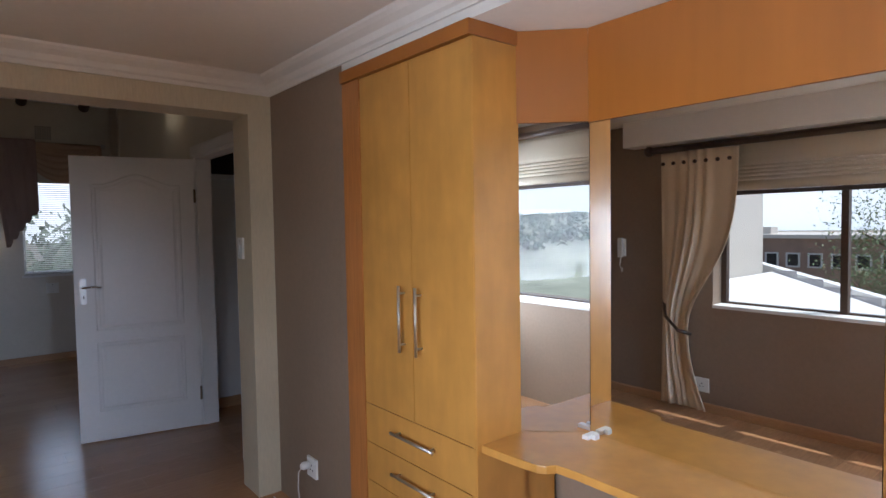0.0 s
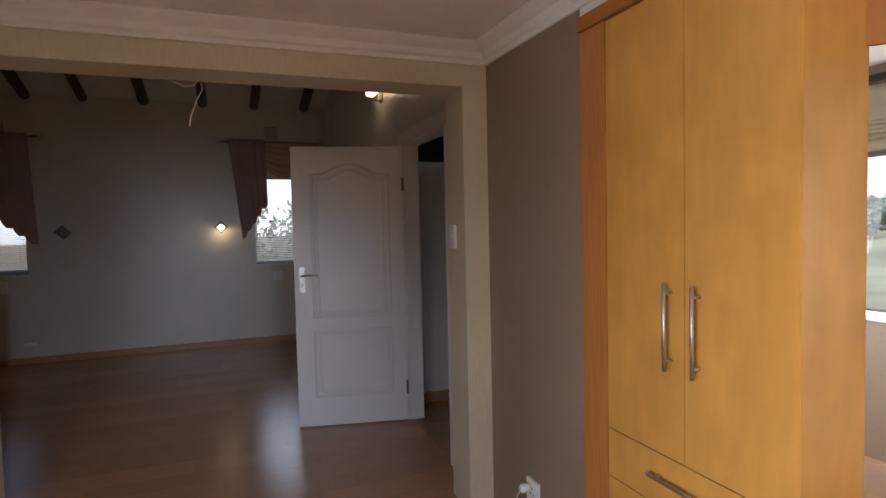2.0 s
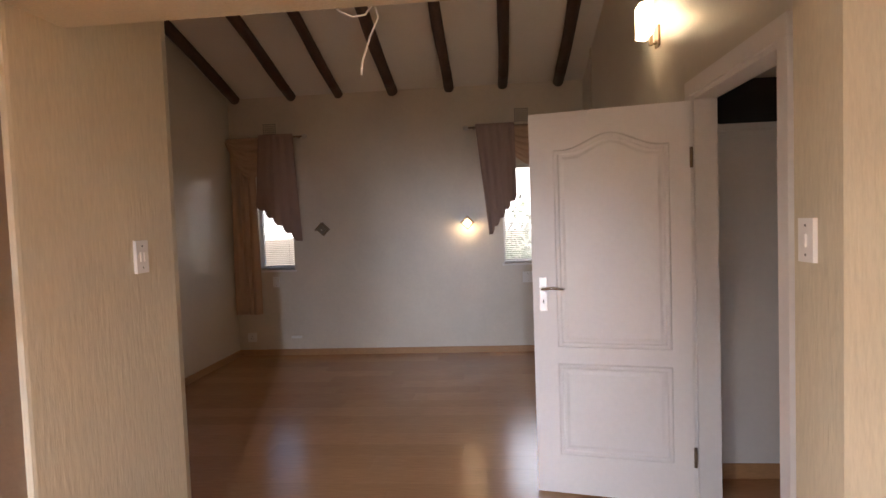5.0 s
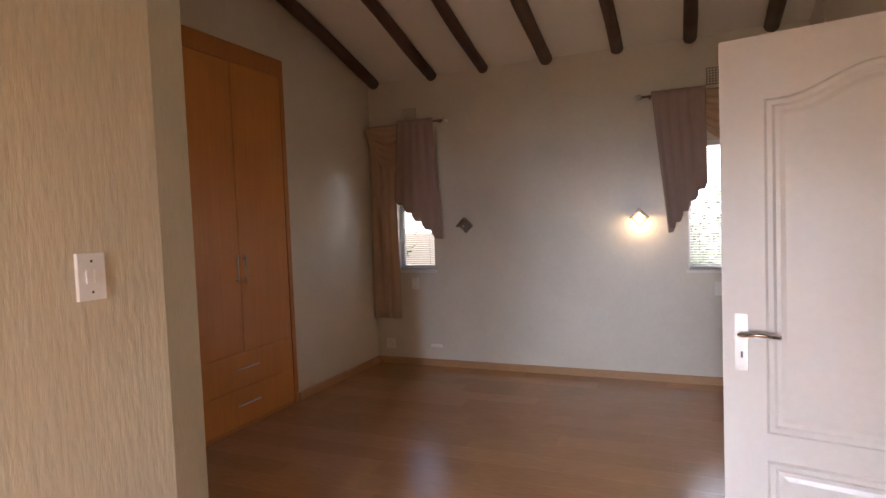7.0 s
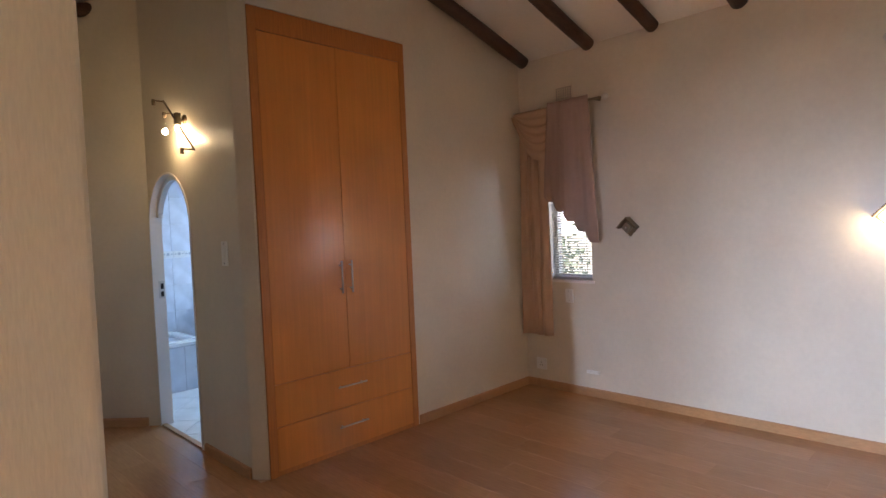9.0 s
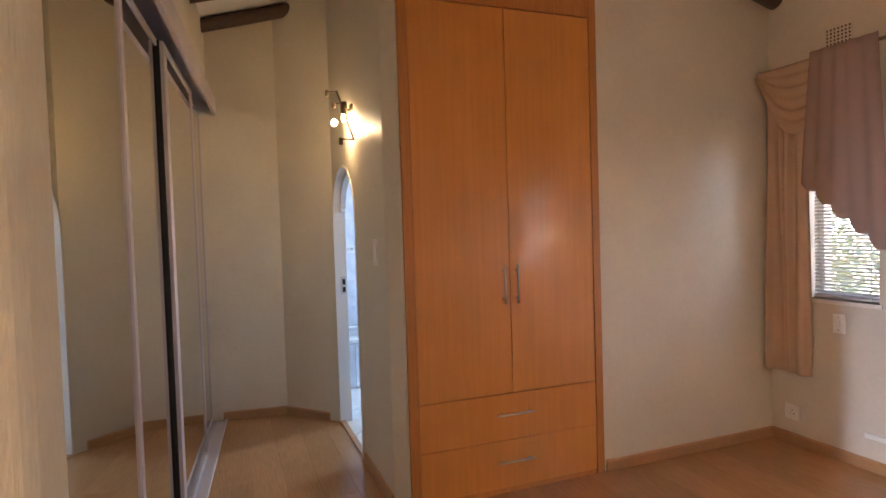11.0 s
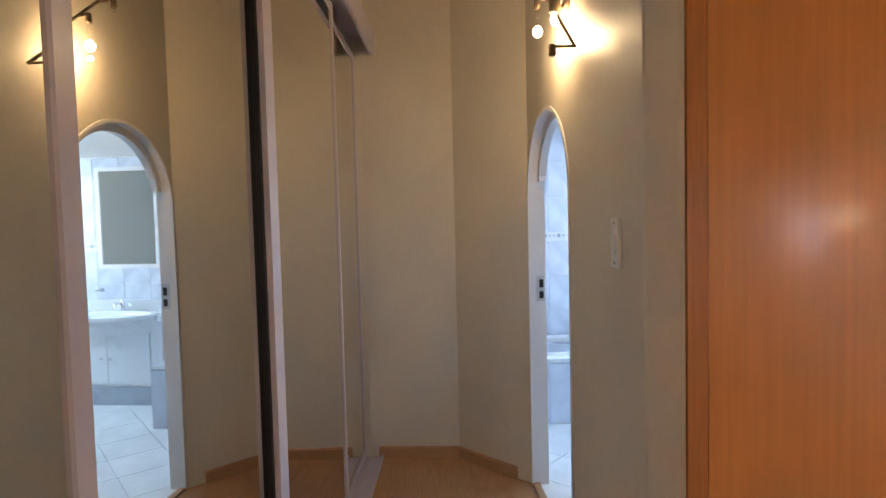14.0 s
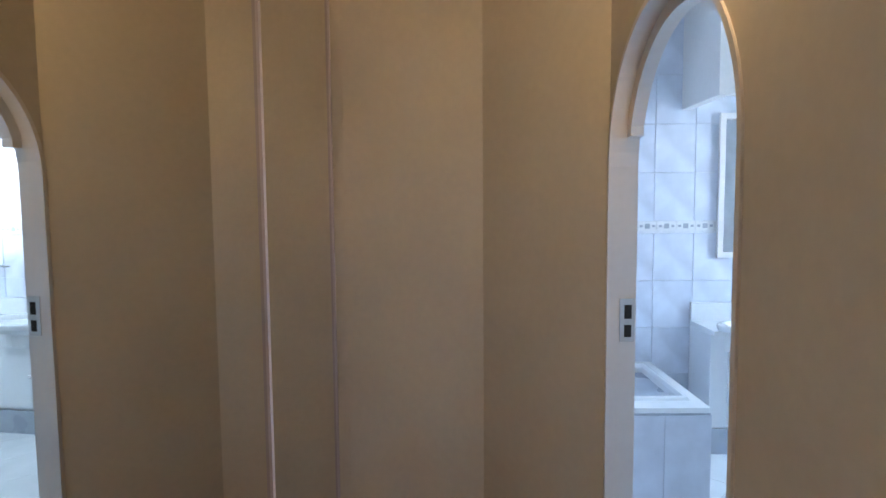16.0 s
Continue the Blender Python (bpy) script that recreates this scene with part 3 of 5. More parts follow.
MX, TABLE = 2.088, 0.752
table = thing("dressing_table", "honey maple built-in dressing table top with a stepped front edge", "dressing table", (1.95, 0.6, 0))
plan = [(1.712, 1.252), (1.718, 1.13), (1.73, 1.017), (1.748, 0.99), (1.778, 0.974), (1.784, 0.90), (1.785, -0.04), (2.155, -0.04), (2.155, 1.252)]
part("table_top", prism([(x - 1.95, y - 0.6) for x, y in plan], TABLE - 0.028, TABLE), MAPLE, table, bevel=0.003)
part("support_panel", boxes((-0.16, -0.638, 0, 0.2, -0.62, TABLE - 0.03)), MAPLE, table)
part("back_panel", boxes((0.19, -0.615, 0.0, 0.204, 0.65, TABLE - 0.03)), BROWN, table)


def upright_panel(bm, a, b, z0, z1, thick):
    """A board between two plan points; it lies to the left of the way from a to b."""
    a, b = Vector((*a, 0)), Vector((*b, 0))
    n = Vector((-(b - a).y, (b - a).x, 0)).normalized()
    v = [bm.verts.new(p + n * o + Vector((0, 0, z))) for p in (a, b) for o in (0, thick) for z in (z0, z1)]
    for f in ((0, 1, 3, 2), (4, 6, 7, 5), (0, 4, 5, 1), (2, 3, 7, 6), (0, 2, 6, 4), (1, 5, 7, 3)):
        bm.faces.new([v[i] for i in f])
    bmesh.ops.recalc_face_normals(bm, faces=bm.faces)
    return bm


C_OUT, C_IN, C_IN2, C_OUT2 = (1.912, 1.250), (2.087, 1.072), (2.087, 0.205), (1.912, 0.027)
wall_mirror = thing("dressing_mirror", "wide frameless mirror above the dressing table", "mirror", (0, 0, 0))
part("mirror_glass", upright_panel(bmesh.new(), (MX, 1.070), (MX, 0.207), TABLE + 0.002, 1.872, 0.006), MIRROR, wall_mirror)
corner_mirror = thing("corner_mirror", "narrow mirror set across the corner beside the wardrobe", "mirror", (0, 0, 0), group="corner mirrors")
part("mirror_glass", upright_panel(bmesh.new(), C_OUT, C_IN, TABLE + 0.002, 1.876, 0.006), MIRROR, corner_mirror)
corner_mirror_b = thing("corner_mirror", "narrow mirror set across the far corner of the dressing table", "mirror", (0, 0, 0), group="corner mirrors")
part("mirror_glass", upright_panel(bmesh.new(), C_IN2, C_OUT2, TABLE + 0.002, 1.876, 0.006), MIRROR, corner_mirror_b)
surround = thing("mirror_surround", "orange cherry veneer panels heading the mirrors", "panelling", (0, 0, 0))
part("corner_head_panel", upright_panel(bmesh.new(), (1.905, 1.252), (2.082, 1.072), 1.878, 2.204, 0.018), CHERRY_HEAD, surround)
part("head_panel", upright_panel(bmesh.new(), (2.082, 1.071), (2.082, 0.206), 1.874, 2.204, 0.018), CHERRY_HEAD, surround)
part("corner_head_panel", upright_panel(bmesh.new(), (2.082, 0.205), (1.905, 0.025), 1.878, 2.204, 0.018), CHERRY_HEAD, surround)
part("side_panel", boxes((1.70, -0.012, TABLE + 0.002, 2.15, 0.022, 2.204)), MAPLE, surround, "honey maple end panel")

clip_white = thing("hair_clip", "small white plastic clips lying on the dressing table", "clip", (2.05, 1.045, 0.752))
part("jaw", boxes((-0.03, -0.012, 0, 0.028, 0.012, 0.014)), PLASTIC, clip_white, bevel=0.004)
part("grip", boxes((-0.012, -0.03, 0.0, 0.012, -0.014, 0.018)), PLASTIC, clip_white, bevel=0.004)


def socket_plate(name, label, at, normal, w, h, holes, parent_cat="socket", group=""):
    """A moulded plate on a wall. normal: the axis it faces, as +x, -x, +y or -y."""
    rz = {"-y": 0, "+x": 90, "+y": 180, "-x": -90}[normal]
    t = thing(name, label, parent_cat, at, rz, group)
    part("plate", boxes((-w / 2, -0.012, -h / 2, w / 2, 0.0, h / 2)), PLASTIC, t, bevel=0.003)
    for hx, hz, hw, hh, what in holes:
        if what == "rocker":
            part("rocker", boxes((hx - hw / 2, -0.017, hz - hh / 2, hx + hw / 2, -0.012, hz + hh / 2)), PLASTIC, t, bevel=0.002)
        else:
            part(what, boxes((hx - hw / 2, -0.0128, hz - hh / 2, hx + hw / 2, -0.011, hz + hh / 2)), DARK, t)
    return t


THREE_PIN = [(0, 0.012, 0.008, 0.008, "pin_hole"), (-0.012, -0.012, 0.007, 0.007, "pin_hole"), (0.012, -0.012, 0.007, 0.007, "pin_hole"), (0.03, 0.03, 0.012, 0.018, "rocker")]
TWO_ROCKERS = [(-0.011, 0, 0.012, 0.034, "rocker"), (0.011, 0, 0.012, 0.034, "rocker"), (0, 0.04, 0.006, 0.006, "screw"), (0, -0.04, 0.006, 0.006, "screw")]
ONE_ROCKER = [(0, 0, 0.014, 0.036, "rocker"), (0, 0.04, 0.006, 0.006, "screw"), (0, -0.04, 0.006, 0.006, "screw")]

socket_plate("wall_socket", "white square wall socket on the brown wall", (1.689, 2.50, 0.275), "-x", 0.10, 0.10, THREE_PIN)
plug = thing("plug", "white plug with a hanging white cable in the socket", "plug", (1.672, 2.525, 0.285))
part("plug_body", lathe([(0.012, 0.004), (0.02, 0.0), (0.02, -0.03), (0.012, -0.042)], axis="x"), PLASTIC, plug)
part("cable", tube([(-0.03, 0, 0), (-0.05, 0.01, -0.03), (-0.045, 0.03, -0.12), (-0.03, 0.05, -0.2), (-0.04, 0.07, -0.262), (-0.06, 0.2, -0.279), (-0.05, 0.34, -0.279)], 0.0035), PLASTIC, plug)

flex = thing("ceiling_flex", "loose white twin flex hanging from the beam", "cable", (0.37, 3.165, 2.15))
part("cable", tube([(0.0, 0, 0.0), (-0.03, 0.01, -0.03), (-0.07, 0.01, -0.035), (-0.11, 0.01, -0.015), (-0.12, 0.01, 0.0)], 0.003), PLASTIC, flex)
part("cable", tube([(0.0, 0, 0.0), (0.01, 0.01, -0.04), (-0.02, 0.012, -0.10), (-0.045, 0.012, -0.17), (-0.05, 0.012, -0.21)], 0.003), PLASTIC, flex)

# window dressing of the dressing room, seen in the mirrors


def drape(x0, x1, z0, z1, folds, depth, pinch=None, rows=26, per_fold=10):
    """A hanging curtain in the xz plane; pinch (z, share, side): gathered at z to that share of its width."""
    out = []
    cols = folds * per_fold
    for r in range(rows + 1):
        z = z1 + (z0 - z1) * r / rows
        row = []
        for c in range(cols + 1):
            u = c / cols
            w = 1.0
            if pinch:
                pz, share, side = pinch
                w = 1 - (1 - share) * math.exp(-((z - pz) / (0.55 if z > pz else 0.9)) ** 2)
                u2 = (u - side) * w + side
            else:
                u2 = u
            x = x0 + (x1 - x0) * u2
            wave = u * folds * math.tau + 1.1 * math.sin(u * 11 + 0.8) + 0.6 * math.sin(z * 1.7 + u * 5)
            swell = 0.62 + 0.38 * math.sin(u * 8.3 + 1.9 + 0.7 * z)
            y = -depth * swell * (0.5 + 0.5 * math.sin(wave)) - 0.012 * math.sin(z * 2.3 + u * 9)
            row.append((x, y, z))
        out.append(row)
    return out


def wide_curtain(name, y0, y1, side):
    c = thing(name, "cream curtain with brown buttons tied back beside the window", "curtain", (-0.575, 0, 0), 90, group="cream curtains")
    part("cloth", sheet(drape(y0, y1, 0.03, 2.06, 7, 0.042, (0.66, 0.40, side))), CREAM_CLOTH, c)
    tie_x = y0 + (y1 - y0) * side
    span = (y1 - y0) * 0.42 * (1 if side == 0 else -1)
    part("tie_back", tube([(tie_x, 0.03, 0.87), (tie_x + span * 0.3, -0.085, 0.75), (tie_x + span * 0.75, -0.1, 0.65), (tie_x + span * 1.05, -0.04, 0.62)], 0.014), DARK_WOOD, c, "dark brown tie-back")
    for k in range(7):
        part("button", lathe([(0.001, -0.006), (0.015, 0.0), (0.015, 0.012)], (y0 + (y1 - y0) * (k + 0.5) / 7, -0.07, 1.97), "y", 10), DARK_WOOD, c, "dark brown button")
    return c


wide_curtain("curtain", 1.70, 2.31, 1.0)
rod = thing("curtain_rod", "thick dark wooden curtain rod above the window", "curtain rod", (-0.545, 0, 2.085), group="dark rods")
part("rod", tube([(0, -0.55, 0), (0, 2.38, 0)], 0.024, sides=14), DARK_WOOD, rod)
part("finial", lathe([(0.024, 0), (0.04, 0.01), (0.045, 0.035), (0.03, 0.06), (0.004, 0.066)], (0, 2.38, 0), "y"), DARK_WOOD, rod)
part("bracket", boxes((-0.095, 2.325, -0.02, 0.0, 2.35, 0.02)), DARK_WOOD, rod)
rod_b = thing("curtain_rod", "thick dark wooden curtain rod above the wide window", "curtain rod", (0.2, -0.765, 2.24), group="dark rods")
part("rod", tube([(-0.72, 0, 0), (0.86, 0, 0)], 0.024, sides=14), DARK_WOOD, rod_b)
part("bracket", boxes((0.7, -0.085, -0.02, 0.73, 0.0, 0.02)), DARK_WOOD, rod_b)
cb = thing("curtain", "cream curtain with brown buttons beside the wide window", "curtain", (0, -0.79, 0), 0, group="cream curtains")
part("cloth", sheet([[(x, -y, z) for x, y, z in row] for row in drape(0.77, 1.02, 0.03, 2.21, 4, 0.05)]), CREAM_CLOTH, cb)
for k in range(4):
    part("button", lathe([(0.001, 0.006), (0.015, 0.0), (0.015, -0.012)], (0.80 + 0.065 * k, 0.065, 2.12), "y", 10), DARK_WOOD, cb, "dark brown button")


def blind_fold(length, low, high, belly, along):
    """One soft fold of a roman blind: a strip that bellies out towards the room and tucks in at its foot."""
    prof = [(0.004, high)] + [(0.004 + belly * math.sin(math.pi * k / 6) ** 0.8, high + (low - high) * k / 6) for k in range(1, 6)] + [(0.002, low), (-0.004, low), (-0.004, high)]
    bm = bmesh.new()
    ends = [[bm.verts.new((e, o, z) if along == "x" else (o, e, z)) for o, z in prof] for e in (-length / 2, length / 2)]
    for k in range(len(prof)):
        m = (k + 1) % len(prof)
        bm.faces.new((ends[0][k], ends[0][m], ends[1][m], ends[1][k])).smooth = k < 6
    bm.faces.new(ends[0])
    bm.faces.new(ends[1])
    bmesh.ops.recalc_face_normals(bm, faces=bm.faces)
    return bm


def roman_blind(label, at, length, top, along):
    b = thing("roman_blind", label, "blind", at, group="roman blinds")
    edges = [0.032, 0.105, 0.135, 0.163, 0.190, 0.216, top]
    for low, high, belly in zip(edges, edges[1:], (0.016, 0.012, 0.013, 0.011, 0.012, 0.004)):
        part("fold", blind_fold(length, low + 0.0005, high - 0.0005, belly, along), BLIND_CLOTH, b)
    part("bottom_bar", boxes((-length / 2, -0.006, 0.0, length / 2, 0.010, 0.031) if along == "x" else (-0.006, -length / 2, 0.0, 0.010, length / 2, 0.031)), DARK_WOOD, b, "dark bottom bar", bevel=0.003)


roman_blind("cream roman blind drawn half up in the wide window", (0.09, -0.843, 1.80), 1.44, 0.42, "x")
roman_blind("cream roman blind drawn half up in the window", (-0.632, 0.585, 1.70), 2.70, 0.42, "y")

phone = thing("intercom_handset", "white intercom handset hanging on the brown wall", "intercom", (-0.638, 2.72, 1.24))
part("cradle", boxes((0, -0.035, -0.03, 0.022, 0.035, 0.12)), PLASTIC, phone, bevel=0.006)
part("handset", boxes((0.022, -0.02, -0.04, 0.05, 0.02, 0.13)), PLASTIC, phone, bevel=0.008)
part("cord", tube([(0.03, 0, -0.04), (0.03, 0.01, -0.11), (0.025, -0.01, -0.17), (0.01, 0.0, -0.13)], 0.004), PLASTIC, phone)
socket_plate("wall_socket", "white double socket low on the brown wall", (-0.639, 2.0, 0.21), "+x", 0.11, 0.11, THREE_PIN)
down = thing("downlight", "small unlit recessed ceiling downlight", "downlight", (0.25, 2.3, 2.335))
part("ring", lathe([(0.028, 0.0), (0.045, 0.0), (0.045, -0.006), (0.028, -0.006)]), STEEL, down)

# ---------------------------------------------------------------- bedroom: door
HINGE = (1.677, 4.357)
leaf_w, leaf_h = 0.789, 2.025


def panel_outline(x0, x1, z0, z1, rise, count=18):
    pts = [(x0, z0), (x1, z0)]
    for k in range(count + 1):
        u = 1 - k / count
        s = min(1.0, max(0.0, (0.5 - abs(u - 0.5) - 0.08) / 0.42))
        pts.append((x0 + (x1 - x0) * u, z1 - rise + rise * (s * s * (3 - 2 * s))))
    return pts


def panel_mould(x0, x1, z0, z1, rise):
    """A raised moulding round a slightly raised field, on the face of a door leaf."""
    bm = bmesh.new()
    rings = []
    for inset, y in ((0.0, 0.0), (0.008, 0.007), (0.022, 0.007), (0.030, 0.001), (0.042, 0.001), (0.056, 0.005)):
        pts = panel_outline(x0 + inset, x1 - inset, z0 + inset, z1 - inset, rise * (1 - inset))
        rings.append([bm.verts.new((x, y + 0.0005, z)) for x, z in pts])
    n = len(rings[0])
    for a, b in zip(rings, rings[1:]):
        for i in range(n):
            bm.faces.new((a[i], a[(i + 1) % n], b[(i + 1) % n], b[i]))
    bm.faces.new(rings[-1])
    bmesh.ops.recalc_face_normals(bm, faces=bm.faces)
    return bm


door = thing("door_1", "white painted panel door standing open on its hinges", "door", (*HINGE, 0.008), 168.15, kind="structure")
part("leaf", boxes((0, -0.04, 0, leaf_w, 0, leaf_h)), WHITE_GLOSS, door, bevel=0.003)
part("upper_panel", panel_mould(0.095, 0.665, 0.79, 1.905, 0.075), WHITE_GLOSS, door)
part("lower_panel", panel_mould(0.095, 0.665, 0.21, 0.705, 0.0), WHITE_GLOSS, door)
lock = part("lock_plate", boxes((0.715, 0.0, 0.985, 0.752, 0.006, 1.165)), STEEL, door, "brushed chrome lock plate", bevel=0.003)
part("lever", tube([(0.733, 0.004, 1.105), (0.733, 0.045, 1.105), (0.722, 0.05, 1.106), (0.68, 0.05, 1.110), (0.62, 0.046, 1.104)], 0.008, sides=12), CHROME, lock)
part("keyhole", boxes((0.730, 0.006, 1.025, 0.736, 0.0065, 1.045)), DARK, lock)
for z in (0.25, 1.75):
    part("hinge", tube([(-0.004, 0.006, z - 0.05), (-0.004, 0.006, z + 0.05)], 0.008), BRONZE, door, "tarnished bronze hinge")
frame1 = thing("door_frame", "white painted door frame with flat architrave", "door frame", (1.72, 3.5, 0), kind="structure")
part("jamb", boxes((-0.02, 0.862, 0, 0.09, 0.892, 2.04)), WHITE_GLOSS, frame1, bevel=0.003)
part("jamb", boxes((-0.02, -0.002, 0, 0.09, 0.028, 2.04)), WHITE_GLOSS, frame1, bevel=0.003)
part("head", boxes((-0.02, -0.002, 2.041, 0.09, 0.892, 2.072)), WHITE_GLOSS, frame1, bevel=0.003)
part("architrave", boxes((-0.035, 0.88, 0, -0.004, 0.95, 2.06)), WHITE_GLOSS, frame1, bevel=0.004)
part("architrave", boxes((-0.035, -0.06, 0, -0.004, 0.01, 2.06)), WHITE_GLOSS, frame1, bevel=0.004)
part("architrave", boxes((-0.035, -0.06, 2.062, -0.004, 0.95, 2.135)), WHITE_GLOSS, frame1, bevel=0.004)

# bedroom: fitted wardrobe
wd = thing("fitted_wardrobe", "tall orange cherry wardrobe built into the wall", "wardrobe", (-2.31, 5.82, 0))
part("body", boxes((-0.58, -0.60, 0.0, -0.006, 0.60, 2.88)), CHERRY, wd)
part("stile", boxes((-0.02, -0.617, 0.0, 0.012, -0.563, 2.89)), CHERRY_DARK, wd, bevel=0.002)
part("stile", boxes((-0.02, 0.573, 0.0, 0.012, 0.622, 2.89)), CHERRY_DARK, wd, bevel=0.002)
part("head_rail", boxes((-0.02, -0.562, 2.752, 0.012, 0.572, 2.89)), CHERRY_DARK, wd, "darker orange head rail", bevel=0.002)
for y0, y1, hy in ((-0.559, 0.0055, -0.038), (0.0095, 0.569, 0.044)):
    d = part("door", boxes((-0.012, y0, 0.574, 0.008, y1, 2.748)), CHERRY, wd, bevel=0.0025)
    bar_handle(d, (0.008, hy, 1.09), (0.008, hy, 1.31), (0.03, 0, 0))
for z0, z1 in ((0.306, 0.57), (0.03, 0.302)):
    d = part("drawer", boxes((-0.012, -0.559, z0, 0.008, 0.569, z1)), CHERRY, wd, bevel=0.0025)
    bar_handle(d, (0.008, -0.11, (z0 + z1) / 2 + 0.02), (0.008, 0.125, (z0 + z1) / 2 + 0.02), (0.03, 0, 0))
part("plinth", boxes((-0.02, -0.56, 0.0, 0.004, 0.57, 0.028)), CHERRY_DARK, wd)

# bedroom: windows' blinds and curtains


def venetian(xa, xb, z0, z1, y):
    b = thing("venetian_blind", "white venetian blind lowered in the window", "blind", ((xa + xb) / 2, y, z0), group="venetian blinds")
    w = (xb - xa) / 2 - 0.01
    slat_bm = bmesh.new()
    prof = [(-0.0125, -0.0015), (-0.006, 0.0012), (0.006, 0.0012), (0.0125, -0.0015)]
    a = [[slat_bm.verts.new((x, o, z + o * 0.5)) for o, z in prof] for x in (-w, w)]
    for i in range(3):
        slat_bm.faces.new((a[0][i], a[0][i + 1], a[1][i + 1], a[1][i]))
    bmesh.ops.solidify(slat_bm, geom=slat_bm.faces[:], thickness=0.0008)
    first = part("slat", slat_bm, SLAT, b)
    step = 0.0225
    for k in range(1, int((z1 - z0 - 0.05) / step)):
        o = new("slat", first.data)
        o.parent = b
        o.location = (0, 0, 0.02 + k * step)
    first.location = (0, 0, 0.02)
    part("bottom_rail", boxes((-w, -0.012, 0, w, 0.012, 0.014)), SLAT, b)
    part("head_rail", boxes((-w, -0.018, z1 - z0 - 0.035, w, 0.018, z1 - z0)), SLAT, b)
    for x in (-w * 0.7, w * 0.7):
        part("cord", tube([(x, -0.016, 0.01), (x, -0.016, z1 - z0 - 0.03)], 0.0012, sides=5), SLAT, b)
    return b


venetian(-2.04, -1.6, 1.005, 2.1, 7.93)
venetian(0.81, 1.36, 1.005, 2.1, 7.93)


def jabot(xs, foot, zs, y, long_first):
    """A pleated tail whose hem steps down from pleat to pleat."""
    x0, x1 = xs
    top, hem_a, hem_b = zs
    rows = []
    steps = 5
    cols = 60
    for r in range(25):
        row = []
        for c in range(cols + 1):
            u = c / cols
            q = (u if not long_first else 1 - u)
            k = min(steps - 1, int(q * steps))
            f = q * steps - k
            hem = hem_a + (hem_b - hem_a) * (k + (f * 1.6 if f < 0.35 else 0.56 + 0.1 * f)) / steps
            z = top + (hem - top) * r / 24
            v = (top - z) / (top - hem_b)
            xa, xb = x0 + (foot[0] - x0) * v, x1 + (foot[1] - x1) * v
            row.append((xa + (xb - xa) * u, y - 0.012 * (0.5 + 0.5 * math.sin(u * steps * math.tau + 0.8 * math.sin(3 * u + 2 * v))) - 0.005 * math.sin(13 * u + 3 * v) - 0.010 * u, z))
        rows.append(row)
    return rows


def swag(x0, x1, z, drop, y):
    rows = []
    for r in range(22):
        v = r / 21
        row = []
        for c in range(41):
            u = c / 40
            sag = drop * v * (1 - (2 * u - 1) ** 2) ** 0.8
            fold = 0.022 * math.sin(v * 6 * math.tau) * (1 - abs(2 * u - 1) * 0.5)
            row.append((x0 + (x1 - x0) * u, y - 0.03 - fold - 0.02 * math.sin(math.pi * u), z - 0.02 - sag - 0.05 * v))
        rows.append(row)
    return rows


def dressed_window(rod_x0, rod_x1, tail, long_first, long_x, swag_x):
    r = thing("curtain_rod", "slim bronze curtain rod with ball finials above the window", "curtain rod", ((rod_x0 + rod_x1) / 2, 7.79, 2.51), group="bronze rods")
    h = (rod_x1 - rod_x0) / 2
    part("rod", tube([(-h, 0, 0), (h, 0, 0)], 0.0105, sides=12), BRONZE, r)
    for s in (-1, 1):
        part("finial", lathe([(0.0105, 0), (0.02, 0.008), (0.027, 0.028), (0.02, 0.05), (0.004, 0.058)] if s > 0 else [(0.0105, 0), (0.02, -0.008), (0.027, -0.028), (0.02, -0.05), (0.004, -0.058)], (s * h, 0, 0), "x"), STEEL, r)
        part("bracket", boxes((s * (h - 0.06) - 0.008, 0.0, -0.012, s * (h - 0.06) + 0.008, 0.078, 0.012)), BRONZE, r)
    c = thing("curtain", "peach satin curtain with swag and a mauve pleated tail", "curtain", (0, 0, 0), group="swagged curtains")
    part("tail", sheet(jabot(*tail, 7.728, long_first)), MAUVE, c, "mauve taupe pleated tail with a stepped hem")
    part("swag", sheet(swag(*swag_x, 2.53, 0.40, 7.815)), PEACH, c)
    long_rows = [[(x, 7.845 + y, z) for x, y, z in row] for row in drape(long_x[0], long_x[1], 0.49, 2.51, 4, 0.05)]
    part("long_curtain", sheet(long_rows), PEACH, c)


dressed_window(-2.30, -1.42, ((-1.90, -1.50), (-1.99, -1.44), (2.535, 1.74, 1.30)), False, (-2.295, -2.0), (-2.30, -1.75))
dressed_window(0.46, 1.60, ((0.54, 0.96), (0.66, 0.97), (2.535, 1.74, 1.30)), True, (1.30, 1.62), (0.80, 1.60))


def air_brick(x, z):
    v = thing("air_vent", "pierced terracotta coloured air brick vent", "vent", (x, 7.869, z), group="air bricks")
    bars = [(-0.085, -0.006, -0.075 + 0.022 * k, 0.085, 0, -0.075 + 0.022 * k + 0.009) for k in range(8)]
    bars += [(-0.085 + 0.0228 * k, -0.0065, -0.075, -0.085 + 0.0228 * k + 0.009, 0, 0.088) for k in range(8)]
    part("grille", boxes(*bars), SMOOTH, v)
    part("backing", boxes((-0.083, -0.002, -0.073, 0.083, -0.0005, 0.086)), DARK, v)


